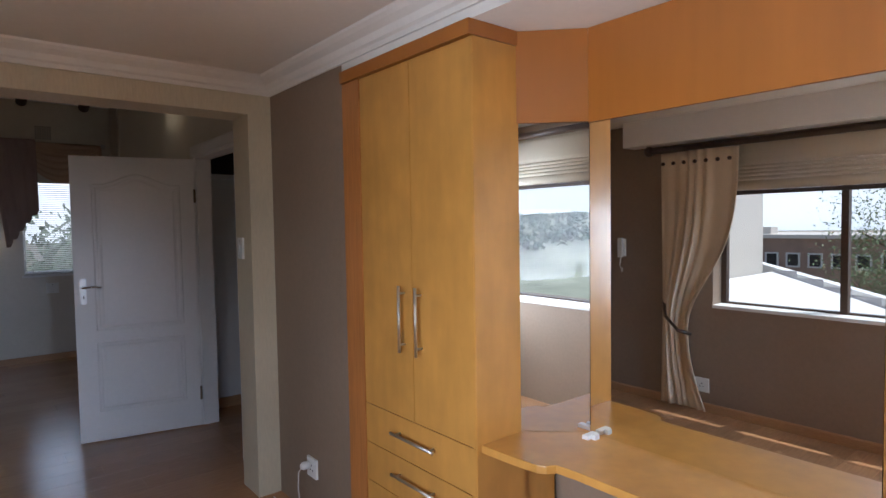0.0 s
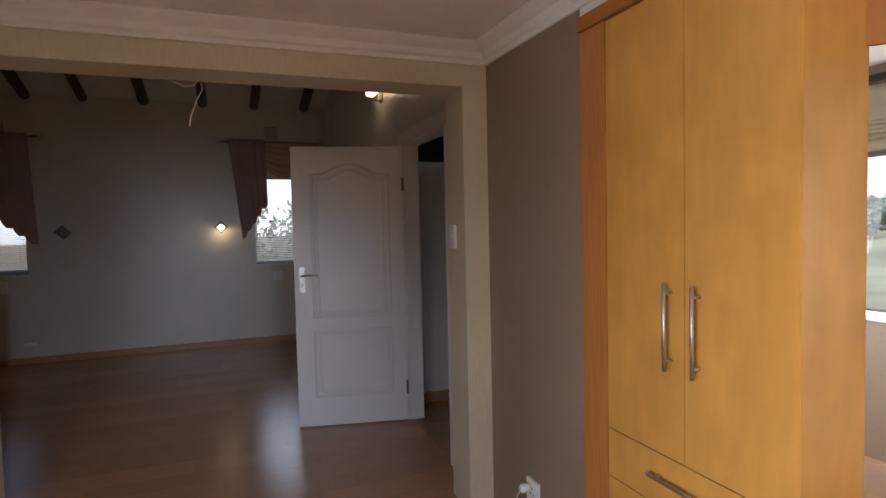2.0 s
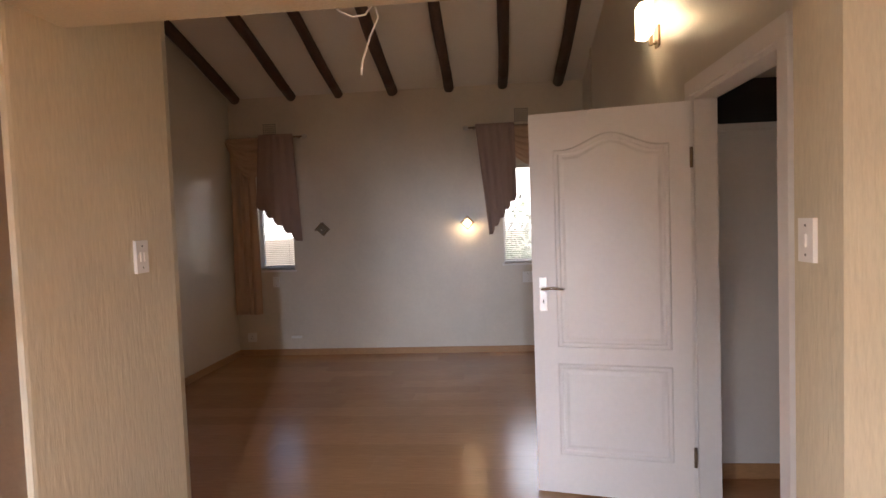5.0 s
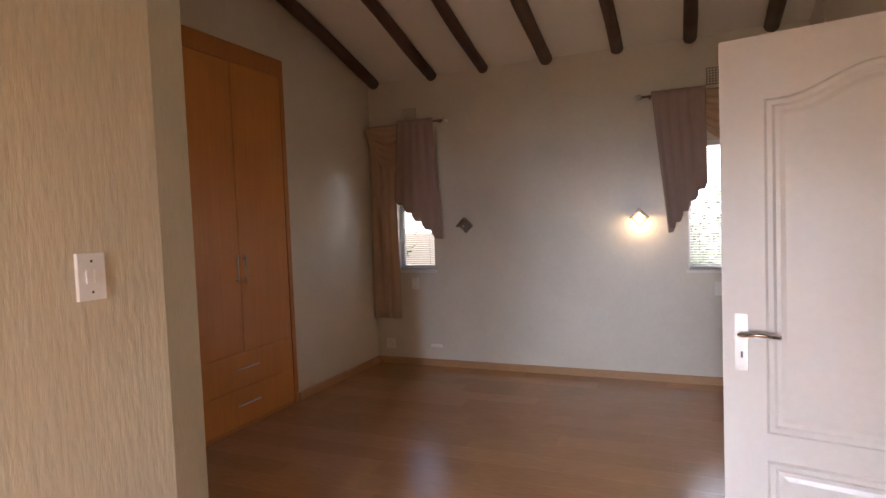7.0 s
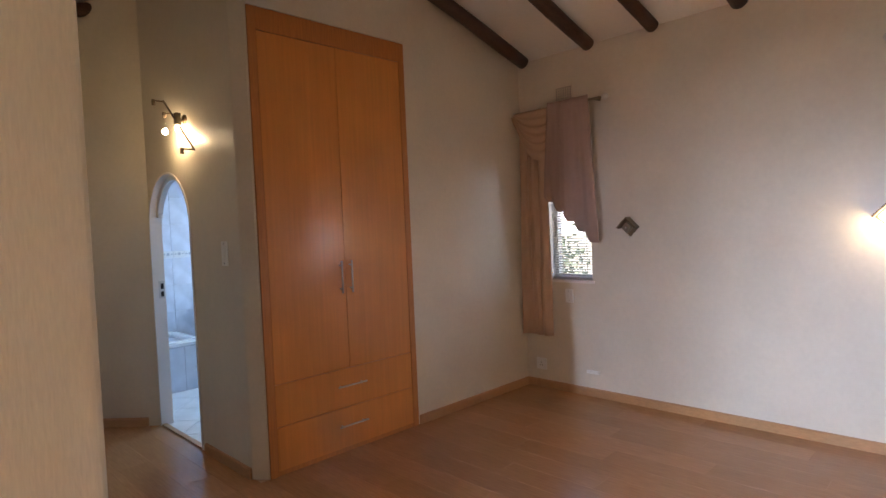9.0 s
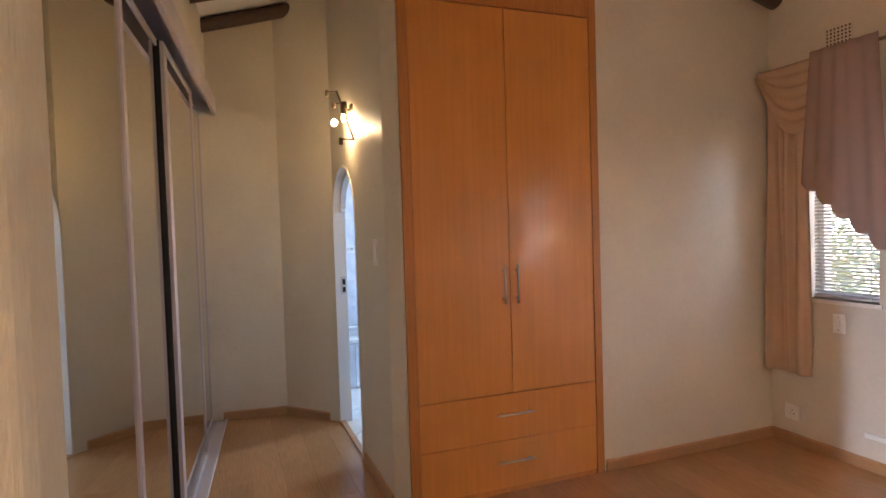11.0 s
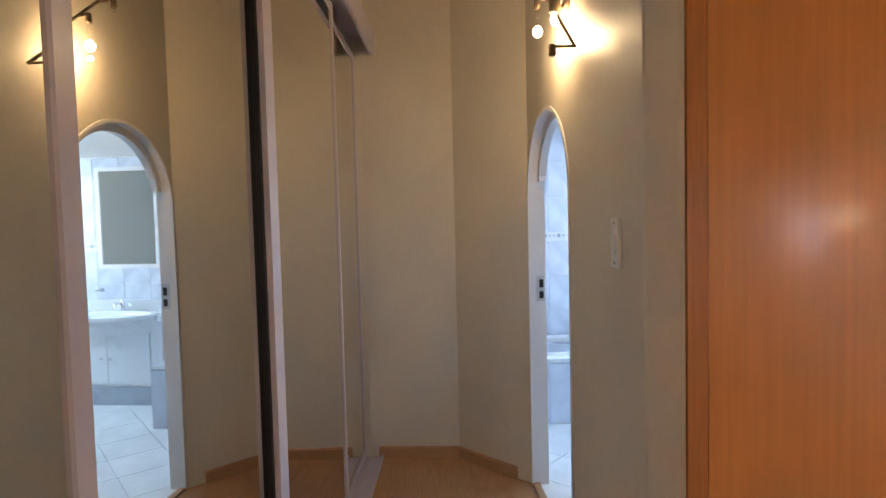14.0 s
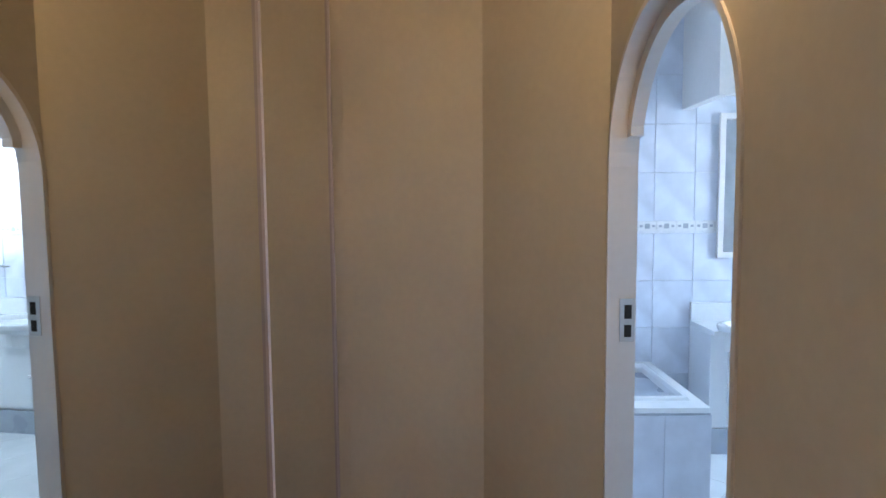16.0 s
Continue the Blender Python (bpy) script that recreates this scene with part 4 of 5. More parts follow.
air_brick(-1.825, 2.60)
air_brick(1.045, 2.63)
socket_plate("wall_socket", "white wall socket low beside the curtain", (-2.15, 7.868, 0.215), "-y", 0.105, 0.105, THREE_PIN)
socket_plate("light_switch", "white light switch below the small window", (-1.83, 7.868, 0.86), "-y", 0.075, 0.12, ONE_ROCKER, "light switch", "bedside switches")
socket_plate("light_switch", "white light switch below the small window", (1.07, 7.868, 0.84), "-y", 0.12, 0.12, TWO_ROCKERS, "light switch", "bedside switches")
outlet = thing("cable_outlet", "small white cable outlet above the skirting", "outlet", (-1.615, 7.868, 0.21))
part("plate", boxes((-0.06, -0.02, -0.012, 0.06, 0.0, 0.016)), PLASTIC, outlet, bevel=0.003)
socket_plate("light_switch", "white two-lever light switch on textured plaster", (-0.62, 3.472, 1.395), "+x", 0.073, 0.122, TWO_ROCKERS, "light switch")
socket_plate("light_switch", "white light switch on the plastered nib", (1.56, 3.07, 1.40), "-x", 0.075, 0.12, ONE_ROCKER, "light switch")
socket_plate("light_switch", "tall white switch plate with a column of rockers", (-2.60, 5.13, 1.40), "-y", 0.068, 0.155, [(0, -0.03 + 0.022 * k, 0.028, 0.014, "rocker") for k in range(4)] + [(0, 0.062, 0.007, 0.007, "screw"), (0, -0.062, 0.007, 0.007, "screw")], "light switch")
conduit = thing("conduit", "thin painted surface conduit up the wall", "conduit", (1.712, 7.3, 2.1))
part("pipe", tube([(0, 0, 0), (0, 0, 1.05)], 0.009), SMOOTH, conduit)


def diamond_lamp(x, z, lit):
    label = "lit diamond wall lamp with metal hood and frosted glass" if lit else "unlit diamond wall lamp with metal hood"
    w = thing("wall_lamp", label, "wall lamp", (x, 7.868, z), group="diamond wall lamps")
    s = 0.075

    def diamond(r, y0, y1):
        bm = bmesh.new()
        a = [bm.verts.new((r * cx, y0, r * cz)) for cx, cz in ((0, -1), (1, 0), (0, 1), (-1, 0))]
        b = [bm.verts.new((r * cx, y1, r * cz)) for cx, cz in ((0, -1), (1, 0), (0, 1), (-1, 0))]
        bm.faces.new(a)
        bm.faces.new(b)
        for i in range(4):
            bm.faces.new((a[i], a[(i + 1) % 4], b[(i + 1) % 4], b[i]))
        bmesh.ops.recalc_face_normals(bm, faces=bm.faces)
        return bm

    part("back_plate", diamond(s, -0.01, 0), BRONZE, w, bevel=0.002)
    hood = bmesh.new()
    for sx in (-1, 1):
        v = [hood.verts.new((sx * a * 1.0, y, zz)) for y in (-0.085, -0.008) for a, zz in ((0.0, 0.085), (0.082, 0.003), (0.072, -0.007), (0.0, 0.070))]
        for f in ((0, 1, 2, 3), (4, 5, 6, 7), (0, 1, 5, 4), (1, 2, 6, 5), (2, 3, 7, 6)):
            hood.faces.new([v[i] for i in f])
    bmesh.ops.recalc_face_normals(hood, faces=hood.faces)
    part("hood", hood, BRONZE, w, "dull bronze angled hood")
    part("shade", diamond(0.045, -0.07, -0.03), SHADE_LIT if lit else SHADE_OFF, w, "frosted glass shade")
    part("screw_cap", lathe([(0.008, 0), (0.008, -0.01), (0.002, -0.013)], (0, -0.07, 0), "y", 10), STEEL, w)
    return w


diamond_lamp(0.415, 1.466, True)
diamond_lamp(-1.243, 1.445, False)
sconce = thing("wall_sconce", "lit uplight sconce with tapering frosted glass", "wall lamp", (1.718, 5.0, 2.60))
part("shade", prism([(-0.12, -0.06), (-0.05, -0.10), (-0.05, 0.10), (-0.12, 0.06)], -0.06, 0.13), SHADE_LIT, sconce, "glowing frosted glass shade", bevel=0.01)
part("bracket", boxes((-0.055, -0.012, -0.11, -0.035, 0.012, 0.10)), BRONZE, sconce)
part("arm", tube([(-0.045, 0, -0.1), (-0.02, 0, -0.1), (0, 0, -0.08)], 0.008), BRONZE, sconce)
part("back_plate", boxes((-0.012, -0.04, -0.12, 0, 0.04, 0.0)), BRONZE, sconce, bevel=0.003)

# ---------------------------------------------------------------- passage: mirrored sliding wardrobe, lamps
S_LEN = 3.66
slider = thing("sliding_wardrobe", "mirrored sliding door wardrobe with white aluminium frames", "wardrobe", (-0.755, 3.95, 0), 175.6)
HEAD = 2.50


def sliding_door(x0, x1, y, left, right, seal=False):
    """One mirrored leaf; left, right: the widths of its stiles."""
    d = part("door", boxes((x0 + left, y + 0.004, 0.05, x1 - right, y + 0.014, HEAD)), MIRROR_DIM, slider, "bronze tinted mirror panel")
    part("stile", boxes((x0, y - 0.004, 0.03, x0 + left, y + 0.014, HEAD)), ALU, d, "white lilac aluminium stile", bevel=0.003)
    part("stile", boxes((x1 - right, y - 0.004, 0.03, x1, y + 0.014, HEAD)), ALU, d, "white lilac aluminium stile", bevel=0.003)
    part("bottom_rail", boxes((x0 + left, y - 0.002, 0.022, x1 - right, y + 0.012, 0.06)), ALU, d, bevel=0.003)
    part("top_rail", boxes((x0 + left, y - 0.002, HEAD - 0.03, x1 - right, y + 0.012, HEAD)), ALU, d, bevel=0.003)
    if seal:
        part("brush_seal", boxes((x0 - 0.016, y + 0.0145, 0.03, x0 + 0.012, y + 0.0285, HEAD)), BLACK, d, "black brush seal")
    return d


sliding_door(0.0, 0.950, 0.012, 0.05, 0.042)
sliding_door(0.915, 1.91, 0.046, 0.02, 0.03)
sliding_door(1.82, 2.835, 0.021, 0.08, 0.016, True)
sliding_door(2.72, 3.632, 0.065, 0.03, 0.010)
part("pelmet", boxes((0.0, -0.06, HEAD, S_LEN, -0.035, 2.635), (0.0, -0.035, 2.61, S_LEN, 0.10, 2.635)), ALU, slider, "white head track pelmet", bevel=0.003)
part("floor_track", boxes((0.0, -0.045, 0.0, S_LEN, -0.03, 0.022), (0.0, -0.03, 0.0, S_LEN, 0.10, 0.008), (0.0, 0.03, 0.008, S_LEN, 0.037, 0.02)), ALU, slider, "white floor track")
part("end_post", boxes((S_LEN - 0.022, 0.07, 0.022, S_LEN, 0.1, HEAD)), ALU, slider, bevel=0.003)
part("carcass", boxes((0.0, 0.62, 0.0, S_LEN, 0.64, 2.6), (0.0, 0.12, 2.60, S_LEN, 0.62, 2.61)), MELAMINE, slider)
head = structure("wall_above_sliding", prism([(-0.76, 3.94), (-4.45, 4.225), (-4.45, 4.0), (-0.76, 3.75)], 2.637, WALL_TOP), GREENISH, "painted wall above the sliding wardrobe", "wall")

spots = thing("spot_bar", "lit bronze spotlight bar with bare bulbs above the arch", "spotlight", (-3.25, 5.13, 2.33))
part("bar", tube([(-0.115, -0.05, 0.165), (0.13, -0.052, -0.038), (0.38, -0.05, -0.244)], 0.0065), BRONZE, spots)
part("wall_rose", lathe([(0.03, 0), (0.03, -0.012), (0.016, -0.02)], (0.13, 0, 0.0), "y"), BRONZE, spots)
part("stem", tube([(0.13, -0.015, -0.005), (0.13, -0.052, -0.03)], 0.008), BRONZE, spots)


def spot_head(x, z, out, drop, lit):
    """An arm standing off the bar, a slim holder hung from it and a bulb; drop: the length of the holder."""
    y = -0.05 - out
    part("arm", tube([(x, -0.045, z), (x, y - 0.01, z)], 0.005), BRONZE, spots)
    hd = part("head", lathe([(0.003, 0.010), (0.012, 0.006), (0.013, -0.03), (0.009, -0.034)], (x, y, z)), BRONZE, spots)
    if drop:
        part("glass_sleeve", lathe([(0.009, -0.032), (0.011, -0.04), (0.011, -drop), (0.009, -drop - 0.002)], (x, y, z), sides=14), GLASS, hd, "clear glass sleeve")
    foot = -0.03 - drop
    r = 0.021 if lit else 0.011
    part("bulb", lathe([(0.007, foot), (r * 0.75, foot - r * 0.5), (r, foot - r * 1.1), (r * 0.75, foot - r * 1.8), (0.002, foot - r * 2.2)], (x, y, z), sides=24),
         BULB_GLASS if lit else GLASS, hd, "glowing round bulb" if lit else "small unlit clear bulb")


spot_head(-0.115, 0.160, 0.068, 0.0, False)
spot_head(0.025, 0.050, 0.050, 0.075, True)
spot_head(0.378, -0.243, 0.080, 0.0, False)
sleeve = part("bulb_holder", lathe([(0.003, 0.038), (0.022, 0.034), (0.024, -0.042), (0.010, -0.046)], (0.145, -0.058, 0.0), sides=16), BRONZE, spots, "upright bronze bulb holder")
part("bulb", lathe([(0.007, -0.045), (0.014, -0.055), (0.018, -0.072), (0.012, -0.09), (0.002, -0.096)], (0.145, -0.058, 0.0)), BULB_GLASS, sleeve, "glowing bulb")

# ---------------------------------------------------------------- bathroom
bath = thing("bath", "white built-in bath with a pale tiled surround", "bath", (-5.25, 5.55, 0))
BX0, BX1, BY0, BY1, BZ = -0.45, 0.385, -0.322, 0.352, 0.475
part("surround", boxes((BX0, BY0, 0, BX1, BY1, BZ - 0.03)), PLINTH_TILE, bath)
tub = bmesh.new()
rings = []
for k, (inset, z) in enumerate(((0.0, BZ - 0.028), (0.0, BZ), (0.09, BZ), (0.1, BZ + 0.02), (0.125, BZ + 0.02), (0.14, BZ), (0.17, BZ - 0.25), (0.2, BZ - 0.3))):
    x0, x1, y0, y1 = BX0 + inset, BX1 - inset, BY0 + inset * 0.7, BY1 - inset * 0.7
    rings.append([tub.verts.new((x, y, z)) for x, y in ((x0, y0), (x1, y0), (x1, y1), (x0, y1))])
for a, b in zip(rings, rings[1:]):
    for i in range(4):
        tub.faces.new((a[i], a[(i + 1) % 4], b[(i + 1) % 4], b[i]))
tub.faces.new(rings[-1])
bmesh.ops.recalc_face_normals(tub, faces=tub.faces)
part("tub", tub, CERAMIC, bath, "glossy white tub", bevel=0.006)
for k in range(3):
    part("front_tile", boxes((BX1 + 0.001, BY0 + 0.2246 * k + 0.001, 0.005, BX1 + 0.007, BY0 + 0.2246 * (k + 1) - 0.002, 0.435)), TILE, bath)
part("end_tile", boxes((BX1 - 0.42, BY1 + 0.001, 0.005, BX1, BY1 + 0.007, 0.435)), TILE, bath)
part("end_tile", boxes((BX0, BY1 + 0.001, 0.005, BX1 - 0.424, BY1 + 0.007, 0.435)), TILE, bath)

van = thing("vanity_unit", "white bathroom vanity with bowed basin and cupboards", "vanity", (-5.5, 6.745, 0))
VX = 0.12
part("plinth", boxes((-0.19, -0.6, 0, VX - 0.01, 0.75, 0.155)), PLINTH_TILE, van, "blue-grey tiled plinth")
part("cabinet", boxes((-0.19, -0.6, 0.157, VX - 0.02, 0.75, 0.71)), MELAMINE, van, bevel=0.003)
for y0, y1, ky in ((-0.50, -0.125, -0.16), (-0.12, 0.240, -0.08)):
    d = part("door", boxes((VX - 0.019, y0, 0.19, VX, y1, 0.61)), MELAMINE, van, bevel=0.003)
    part("knob", lathe([(0.006, 0), (0.006, 0.012), (0.012, 0.018), (0.010, 0.026), (0.002, 0.028)], (VX, ky, 0.40), "x", 12), CHROME, d)
for k in range(4):
    d = part("drawer", boxes((VX - 0.019, 0.246, 0.19 + 0.13 * k, VX, 0.74, 0.315 + 0.13 * k)), MELAMINE, van, bevel=0.003)
    part("knob", lathe([(0.006, 0), (0.006, 0.012), (0.012, 0.018), (0.010, 0.026), (0.002, 0.028)], (VX, 0.5, 0.253 + 0.13 * k), "x", 12), CHROME, d)
part("worktop", boxes((-0.19, -0.6, 0.712, VX + 0.02, 0.75, 0.74)), CERAMIC, van, bevel=0.008)
apron = [(VX - 0.02, -0.52)] + [(VX - 0.02 + 0.15 * math.sin(math.pi * k / 16), -0.52 + 0.79 * k / 16) for k in range(1, 16)] + [(VX - 0.02, 0.27)]
part("basin_apron", prism(apron, 0.615, 0.738), CERAMIC, van, "bowed white basin apron")
bowl = bmesh.new()
rings = []
for sx, sy, z in ((0.2, 0.43, 0.74), (0.205, 0.44, 0.765), (0.20, 0.43, 0.775), (0.175, 0.39, 0.772), (0.165, 0.375, 0.755), (0.14, 0.30, 0.70), (0.06, 0.12, 0.66)):
    rings.append([bowl.verts.new((0.12 + sx * math.cos(math.tau * k / 36), -0.13 + sy * math.sin(math.tau * k / 36), z)) for k in range(36)])
for a, b in zip(rings, rings[1:]):
    for i in range(36):
        bowl.faces.new((a[i], a[(i + 1) % 36], b[(i + 1) % 36], b[i])).smooth = True
bowl.faces.new(rings[-1])
bmesh.ops.recalc_face_normals(bowl, faces=bowl.faces)
part("basin", bowl, CERAMIC, van, "oval white basin")
part("upstand", boxes((-0.194, -0.6, 0.74, -0.17, 0.75, 0.855)), FRIEZE, van, "white tiled upstand")
tap = part("tap", lathe([(0.024, 0.74), (0.02, 0.77), (0.014, 0.79), (0.014, 0.84), (0.02, 0.855), (0.004, 0.87)], (-0.10, -0.13, 0)), CHROME, van, "chrome mixer tap")
part("spout", tube([(-0.10, -0.13, 0.81), (-0.05, -0.13, 0.845), (0.0, -0.13, 0.83), (0.01, -0.13, 0.80)], 0.009), CHROME, tap)
for s in (-1, 1):
    part("tap_handle", lathe([(0.01, 0.80), (0.022, 0.82), (0.022, 0.83), (0.004, 0.84)], (-0.10, -0.13 + s * 0.07, 0), sides=10), CHROME, tap)
for y in (6.867, 7.414):
    soap = thing("soap_holder", "small chrome fitting on the tiled wall", "fitting", (BATH_W + 0.004, y, 0.944), group="chrome fittings")
    part("rosette", lathe([(0.02, 0), (0.02, 0.012), (0.01, 0.02), (0.01, 0.05)], axis="x", sides=12), CHROME, soap)
    part("ring", tube([(0.05 + 0.03 * math.cos(a), 0.03 * math.sin(a), -0.0) for a in np.linspace(0, math.tau, 17)], 0.004, sides=6), CHROME, soap)
rail = thing("towel_rail", "short chrome towel rail on the tiled wall", "towel rail", (BATH_W + 0.004, 7.2, 1.08))
part("rail", tube([(0.05, -0.14, 0), (0.05, 0.14, 0)], 0.006), CHROME, rail)
part("post", tube([(0, 0, 0), (0.05, 0, 0)], 0.01), CHROME, rail)
for y in (6.585, 7.715):
    mir = thing("bathroom_cabinet_mirror", "white framed mirror on the tiled bathroom wall", "mirror", (BATH_W + 0.004, y, 1.58), group="bathroom mirrors")
    part("mirror_glass", boxes((0.0, -0.25, -0.41, 0.012, 0.25, 0.41)), MIRROR, mir)
    part("frame", boxes((0.0, -0.285, -0.445, 0.022, -0.251, 0.445), (0.0, 0.251, -0.445, 0.022, 0.285, 0.445), (0.0, -0.251, -0.445, 0.022, 0.251, -0.411), (0.0, -0.251, 0.411, 0.022, 0.251, 0.445)), WHITE_GLOSS, mir, "white frame", bevel=0.003)
spot = thing("downlight", "round white downlight in the bathroom bulkhead", "downlight", (-5.45, 6.72, 2.13))
part("ring", lathe([(0.03, 0.0), (0.05, 0.0), (0.05, -0.008), (0.03, -0.008)]), CHROME, spot)
part("lens", lathe([(0.001, -0.004), (0.03, -0.004), (0.03, -0.002)]), glow("downlight_lens", (1.0, 0.95, 0.85), 6.0), spot)

# ---------------------------------------------------------------- outside
ground = structure("ground", boxes((-400, -400, -6.2, 400, 400, -6.0)), EARTH, "dry earth ground around the house", "ground")
parapet = thing("neighbour_roof", "whitewashed sloping roof with a parapet outside the window", "roof", (-3.6, -0.4, -6.0))


def sloped_slab(x0, x1, y0, y1, z0, z1, foot):
    """A block from foot up to a top that rises from z0 at y0 to z1 at y1."""
    bm = bmesh.new()
    v = [bm.verts.new(p) for p in ((x0, y0, foot), (x1, y0, foot), (x1, y1, foot), (x0, y1, foot), (x0, y0, z0), (x1, y0, z0), (x1, y1, z1), (x0, y1, z1))]
    for f in ((3, 2, 1, 0), (4, 5, 6, 7), (0, 1, 5, 4), (1, 2, 6, 5), (2, 3, 7, 6), (3, 0, 4, 7)):
        bm.faces.new([v[i] for i in f])
    return bm


part("slab", sloped_slab(-1.4, 1.6, -3.6, 3.53, 4.62, 6.76, 0), ROOF_WHITE, parapet, bevel=0.03)
part("parapet_wall", sloped_slab(-1.62, -1.401, -3.6, 5.3, 5.02, 7.27, 0), ROOF_WHITE, parapet, "white parapet", bevel=0.02)
for k in range(22):
    part("flashing", boxes((-1.40, -3.5 + 0.32 * k, 4.64 + 0.096 * k, -1.385, -3.19 + 0.32 * k, 4.77 + 0.096 * k)), FLASHING, parapet, "grey stepped flashing")
house = thing("neighbour_house", "brown brick house with pale framed windows across the garden", "house", (-17, 6.5, -6.0))
part("wall", boxes((-4, -7, 0, 0, 5, 6.85)), BRICK_FAR, house)
for k in range(12):
    y = 2.47 - 0.645 * k
    w = part("window", boxes((0.0, y - 0.21, 5.90, 0.05, y + 0.21, 5.95), (0.0, y - 0.21, 6.33, 0.05, y + 0.21, 6.38), (0.0, y - 0.21, 5.95, 0.05, y - 0.16, 6.33), (0.0, y + 0.16, 5.95, 0.05, y + 0.21, 6.33)), SLAT, house, "pale framed window")
    part("pane", boxes((0.0, y - 0.16, 5.95, 0.02, y + 0.16, 6.33)), DARK, w)
part("roof", prism([(-4.3, -7.2), (0.15, -7.2), (0.15, 5.2), (-4.3, 5.2)], 6.85, 6.97), FAR_WALL, house, "pale coping of the flat roof")
part("chimney", boxes((-1.2, 1.45, 6.97, -0.6, 1.75, 7.22)), FAR_WALL, house)


def tree(at, height, spread, seed, leaf, count):
    rng = random.Random(seed)
    t = thing("tree", "leafy garden tree with an open crown", "tree", at, group="garden trees")
    trunk = tube([(0, 0, 0), (0.1, 0.05, height * 0.3), (0.0, 0.15, height * 0.6), (0.15, 0.1, height * 0.9)], 0.15, radii=[0.2, 0.16, 0.11, 0.05])
    ends = []
    for k in range(9):
        a = k * 2.4
        z = height * rng.uniform(0.45, 0.85)
        e = Vector((math.cos(a) * spread * rng.uniform(0.5, 0.95), math.sin(a) * spread * rng.uniform(0.5, 0.95), z + height * rng.uniform(0.1, 0.3)))
        tube([(0.05, 0.1, z), (e.x * 0.5, e.y * 0.5, (z + e.z) / 2 + 0.1), e], 0.05, trunk, 6, [0.07, 0.045, 0.02])
        ends.append(e)
    part("trunk", trunk, BARK, t)
    verts, faces = [], []
    for k in range(count):
        c = rng.choice(ends) * rng.uniform(0.75, 1.1) + Vector((rng.gauss(0, spread * 0.2), rng.gauss(0, spread * 0.2), rng.gauss(0, spread * 0.16)))
        a = Vector((rng.gauss(0, 1), rng.gauss(0, 1), rng.gauss(0, 1))).normalized()
        b = a.orthogonal().normalized()
        s = rng.uniform(leaf * 0.6, leaf * 1.3)
        i = len(verts)
        verts += [c - a * s, c + b * s * 0.5, c + a * s, c - b * s * 0.5]
        faces.append((i, i + 1, i + 2, i + 3))
    me = bpy.data.meshes.new("crown")
    me.from_pydata([tuple(p) for p in verts], [], faces)
    me.materials.append(LEAF)
    o = new("crown", me)
    o.parent = t


tree((-12.0, 2.7, -6.0), 7.9, 1.7, 3, 0.035, 9000)
tree((-9.0, 9.5, -6.0), 8.2, 2.0, 5, 0.08, 5200)
tree((-8.0, 13.5, -6.0), 8.0, 2.2, 8, 0.09, 6500)
tree((1.5, 14.5, -6.0), 8.0, 2.2, 9, 0.09, 6500)


def hill_z(x, y):
    """Height of the hillside that rises slowly towards the south."""
    d = max(0.0, -y - 42.0)
    return -6.05 + 17.0 * (1 - math.exp(-d / 150.0)) + min(1.0, d / 30.0) * (2.2 * noise.noise((x * 0.02, y * 0.02, 0.3)) + 0.5 * noise.noise((x * 0.1, y * 0.1, 1.3)))


hill_bm = bmesh.new()
grid = [[hill_bm.verts.new((-190 + j * 9.5, -42 - i * 7.0, hill_z(-190 + j * 9.5, -42 - i * 7.0))) for j in range(41)] for i in range(44)]
for a, b in zip(grid, grid[1:]):
    for j in range(40):
        hill_bm.faces.new((a[j], a[j + 1], b[j + 1], b[j])).smooth = True
bmesh.ops.recalc_face_normals(hill_bm, faces=hill_bm.faces)
structure("backdrop_hill", hill_bm, HILL, "dry grass hillside beyond the garden", "hill")


def far_woods(count, seed):
    """Scattered trees on the hillside, each a loose heap of small leafy pieces."""
    rng = random.Random(seed)
    verts, faces = [], []
    for k in range(count):
        x, y = rng.uniform(-120, 120), -62 - 235 * rng.random() ** 1.2
        if noise.noise((x * 0.035, y * 0.05, 4.0)) < -0.22:
            continue
        r = rng.uniform(0.7, 1.7)
        z = hill_z(x, y)
        for q in range(16):
            c = Vector((x + rng.gauss(0, 0.45) * r, y + rng.gauss(0, 0.45) * r, z + r * (0.25 + abs(rng.gauss(0.45, 0.35)))))
            a = Vector((rng.gauss(0, 1), rng.gauss(0, 1), rng.gauss(0, 1))).normalized()
            b = a.orthogonal().normalized()
            w = r * rng.uniform(0.22, 0.42)
            i = len(verts)
            verts += [tuple(c - a * w), tuple(c + b * w * 0.7), tuple(c + a * w), tuple(c - b * w * 0.7)]
            faces.append((i, i + 1, i + 2, i + 3))
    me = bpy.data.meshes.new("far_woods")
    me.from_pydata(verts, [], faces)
    # this colour already carries the haze of distance
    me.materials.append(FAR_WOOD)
    tagged(new("far_woods", me), "green trees, coloured paler for distance haze, scattered over the hillside", "trees", "", "stuff")


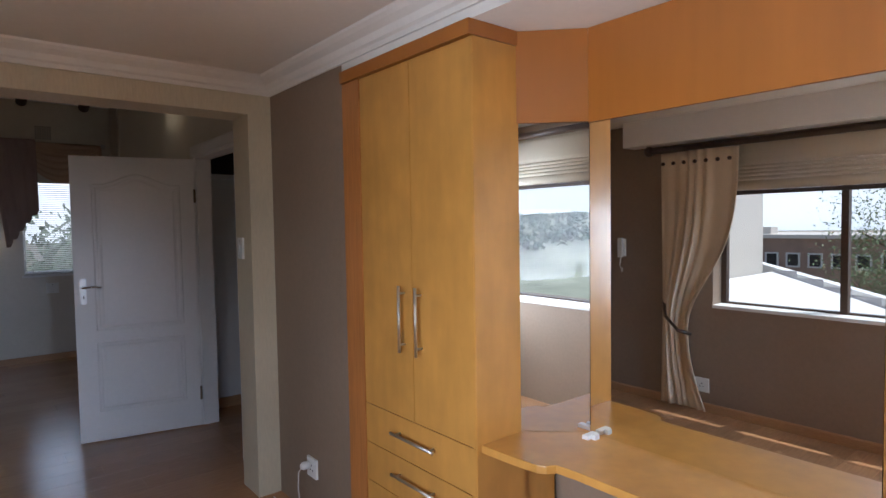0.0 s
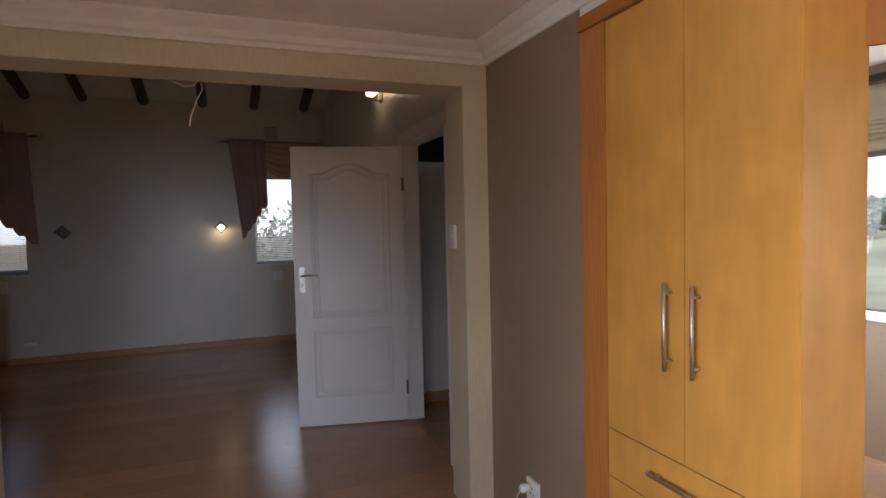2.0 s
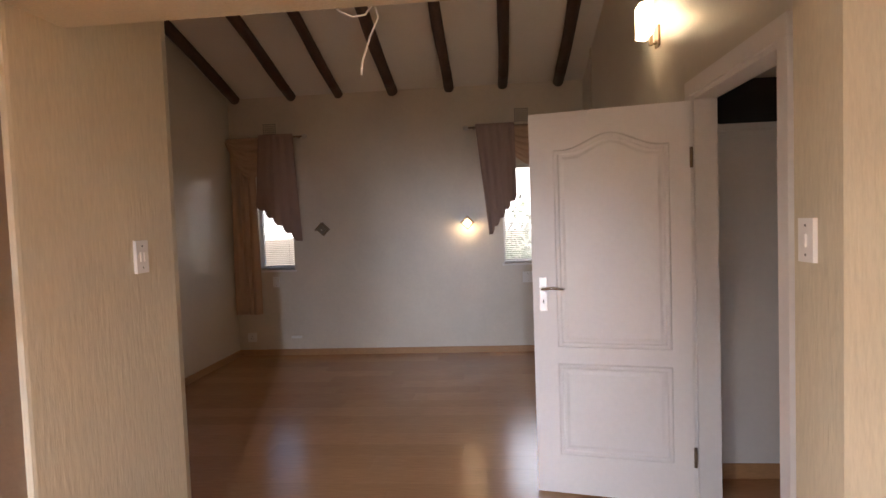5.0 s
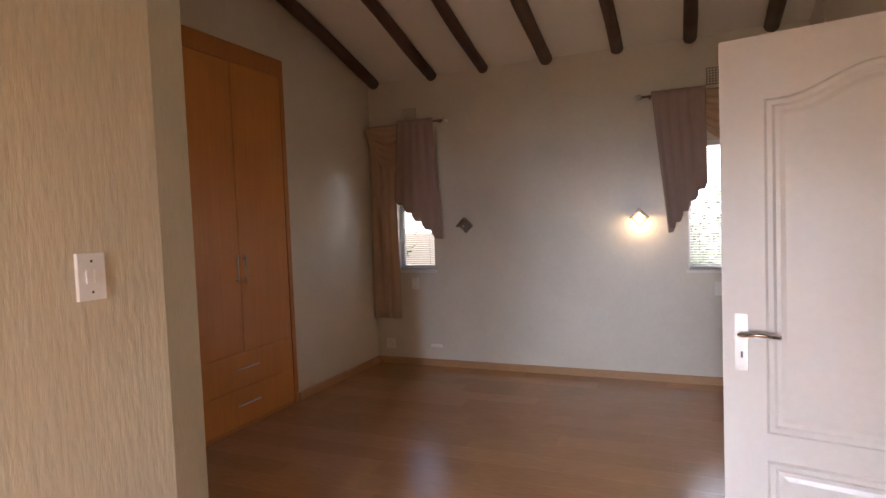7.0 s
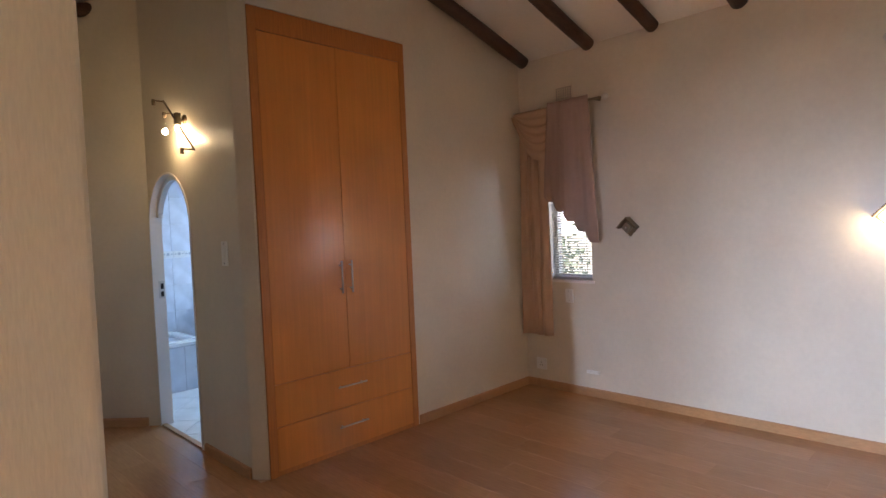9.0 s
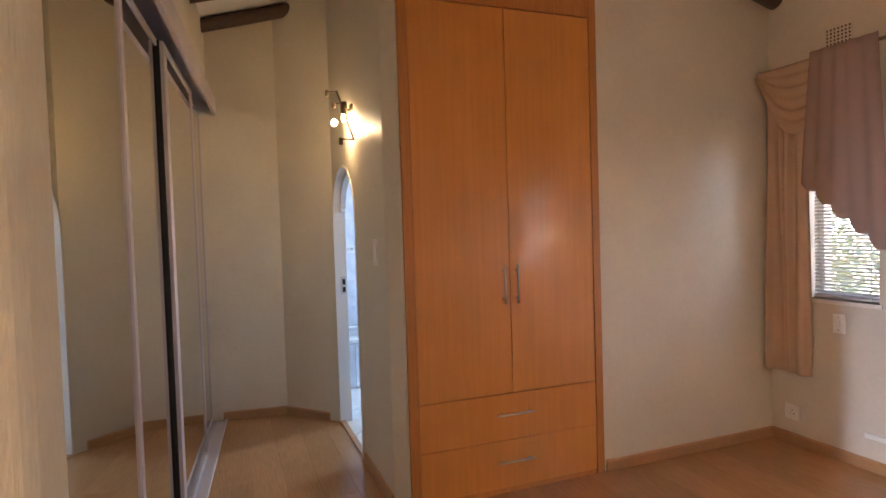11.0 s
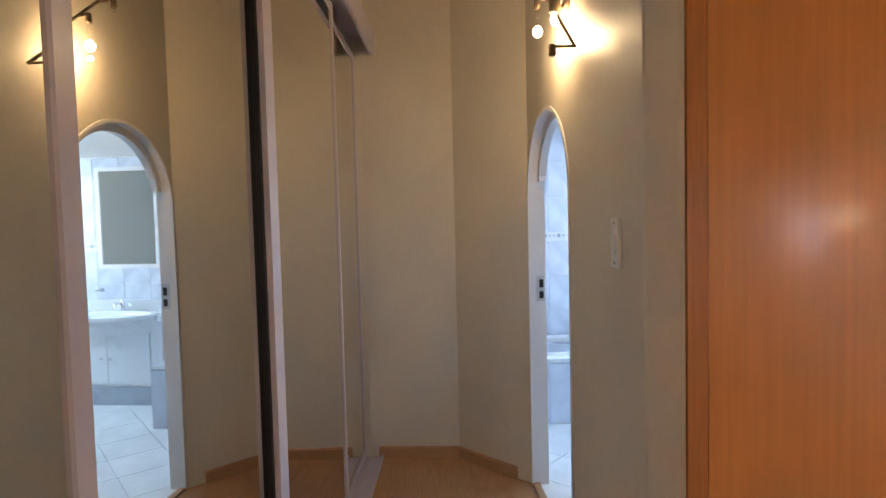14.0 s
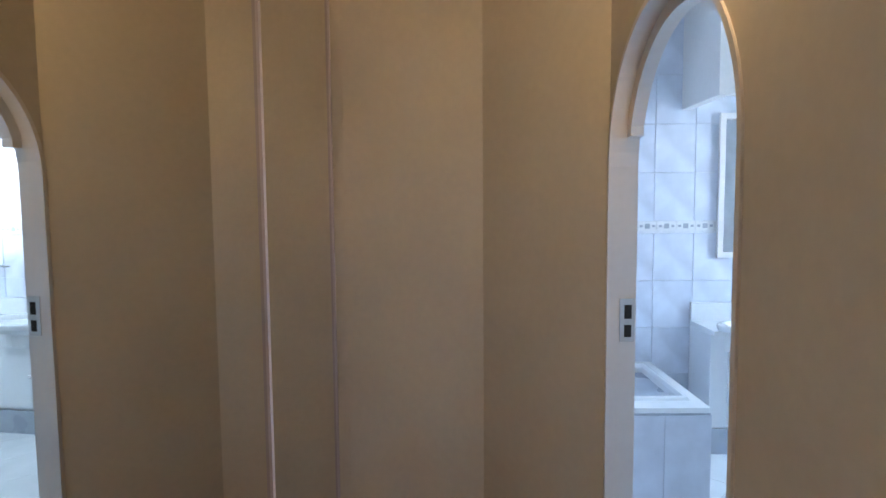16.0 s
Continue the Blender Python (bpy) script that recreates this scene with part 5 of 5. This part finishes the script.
far_woods(5200, 17)
rng = random.Random(5)
for k in range(16):
    x, y = -70 + 9.3 * k + rng.uniform(-3, 3), rng.choice((-165, -185, -230, -270)) + rng.uniform(-6, 6)
    w, h = rng.uniform(1.6, 3.2), rng.uniform(1.5, 2.2)
    far = thing("far_house", "small pale house with a brown roof among hillside trees", "house", (x, y, hill_z(x, y) - 0.4), group="hillside houses")
    part("wall", boxes((-w, -2.2, 0, w, 2.2, h + 0.4)), FAR_WALL, far)
    roof = bmesh.new()
    v = [roof.verts.new(p) for p in ((-w - 0.4, -2.6, h + 0.4), (w + 0.4, -2.6, h + 0.4), (w + 0.4, 2.6, h + 0.4), (-w - 0.4, 2.6, h + 0.4), (-w + 0.8, 0, h + 1.6), (w - 0.8, 0, h + 1.6))]
    for f in ((3, 2, 1, 0), (0, 1, 5, 4), (2, 3, 4, 5), (1, 2, 5), (3, 0, 4)):
        roof.faces.new([v[i] for i in f])
    bmesh.ops.recalc_face_normals(roof, faces=roof.faces)
    part("roof", roof, FAR_ROOF, far)
    for c in (-0.6, 0.0, 0.6):
        part("window", boxes((c * w - 0.4, 2.2, 1.0, c * w + 0.4, 2.24, 1.9)), DARK, far)
haze = bmesh.new()
ring = [[haze.verts.new((395 * math.cos(math.tau * k / 48), 395 * math.sin(math.tau * k / 48), z)) for k in range(48)] for z in (-6.0, 48.0)]
for k in range(48):
    haze.faces.new((ring[0][k], ring[0][(k + 1) % 48], ring[1][(k + 1) % 48], ring[1][k]))
structure("backdrop_sky", haze, HAZE, "bright hazy sky low over the horizon", "sky")

# ---------------------------------------------------------------- pieces: planks and tiles
PW, PL = 0.192, 1.285


def planks():
    """Laminate planks along x, staggered from row to row, shared where whole."""
    for x0, y0, x1, y1 in FLOOR_AREAS:
        y_first = math.floor(y0 / PW)
        for r in range(y_first, math.ceil(y1 / PW)):
            ya, yb = max(y0, r * PW), min(y1, (r + 1) * PW)
            if yb - ya < 0.01:
                continue
            shift = (r * 0.437) % 1.0
            for c in range(math.floor(x0 / PL - 1), math.ceil(x1 / PL) + 1):
                xa, xb = max(x0, (c + shift) * PL), min(x1, (c + 1 + shift) * PL)
                if xb - xa < 0.01:
                    continue
                part("plank", boxes((xa + 0.0005, ya + 0.0005, -0.0115, xb - 0.0005, yb - 0.0005, 0.0)), LAMINATE, floor)


planks()

west = bpy.data.objects["wall_bathroom_west"]
TW, TH = 0.25, 0.298
tile_bm = boxes((0, -TW / 2 + 0.0015, -TH / 2 + 0.0015, 0.008, TW / 2 - 0.0015, TH / 2 - 0.0015))
bmesh.ops.bevel(tile_bm, geom=tile_bm.edges[:], offset=0.0012, segments=1, affect="EDGES")
tile_mesh = bpy.data.meshes.new("tile")
tile_bm.to_mesh(tile_mesh)
tile_bm.free()
tile_mesh.materials.append(TILE)
rows_z = [-0.20 + TH * k for k in range(5)] + [1.367 + TH * (k + 0.5) for k in range(5)]
for z in rows_z:
    for c in range(10):
        o = new("tile", tile_mesh)
        o.parent = west
        o.location = (BATH_W - 0.008, 5.41 + TW * (c + 0.5), z + (TH / 2 if z < 1.3 else 0))
for c in range(21):
    y = 5.33 + 0.12 * c
    fr = part("frieze_tile", boxes((BATH_W - 0.008, y + 0.001, 1.305, BATH_W, y + 0.119, 1.365)), FRIEZE, west)
    part("inlay", boxes((BATH_W, y + 0.045, 1.32, BATH_W + 0.002, y + 0.075, 1.35), (BATH_W, y + 0.012, 1.328, BATH_W + 0.0015, y + 0.030, 1.342), (BATH_W, y + 0.09, 1.328, BATH_W + 0.0015, y + 0.108, 1.342)), FRIEZE_GREY, fr)

bath_floor = structure("floor_bathroom", boxes((BATH_W, 5.14, -0.0118, -3.0, 7.87, -0.004)), GROUT, "white glazed tiles laid diagonally on the bathroom floor", "floor")
FT = 0.335
for i in range(-22, 23):
    for j in range(-22, 23):
        cx, cy = -4.3 + (i + j) * FT / math.sqrt(2), 6.1 + (i - j) * FT / math.sqrt(2)
        h = FT / math.sqrt(2) - 0.003
        pts = [(cx - h, cy), (cx, cy - h), (cx + h, cy), (cx, cy + h)]
        for axis, limit, above in ((0, BATH_W, True), (0, -3.0, False), (1, 5.166, True), (1, 7.87, False)):
            if pts:
                pts = clip(pts, axis, limit, above)
        if len(pts) >= 3:
            part("floor_tile", prism(pts, -0.0038, 0.0015), FLOOR_TILE, bath_floor)
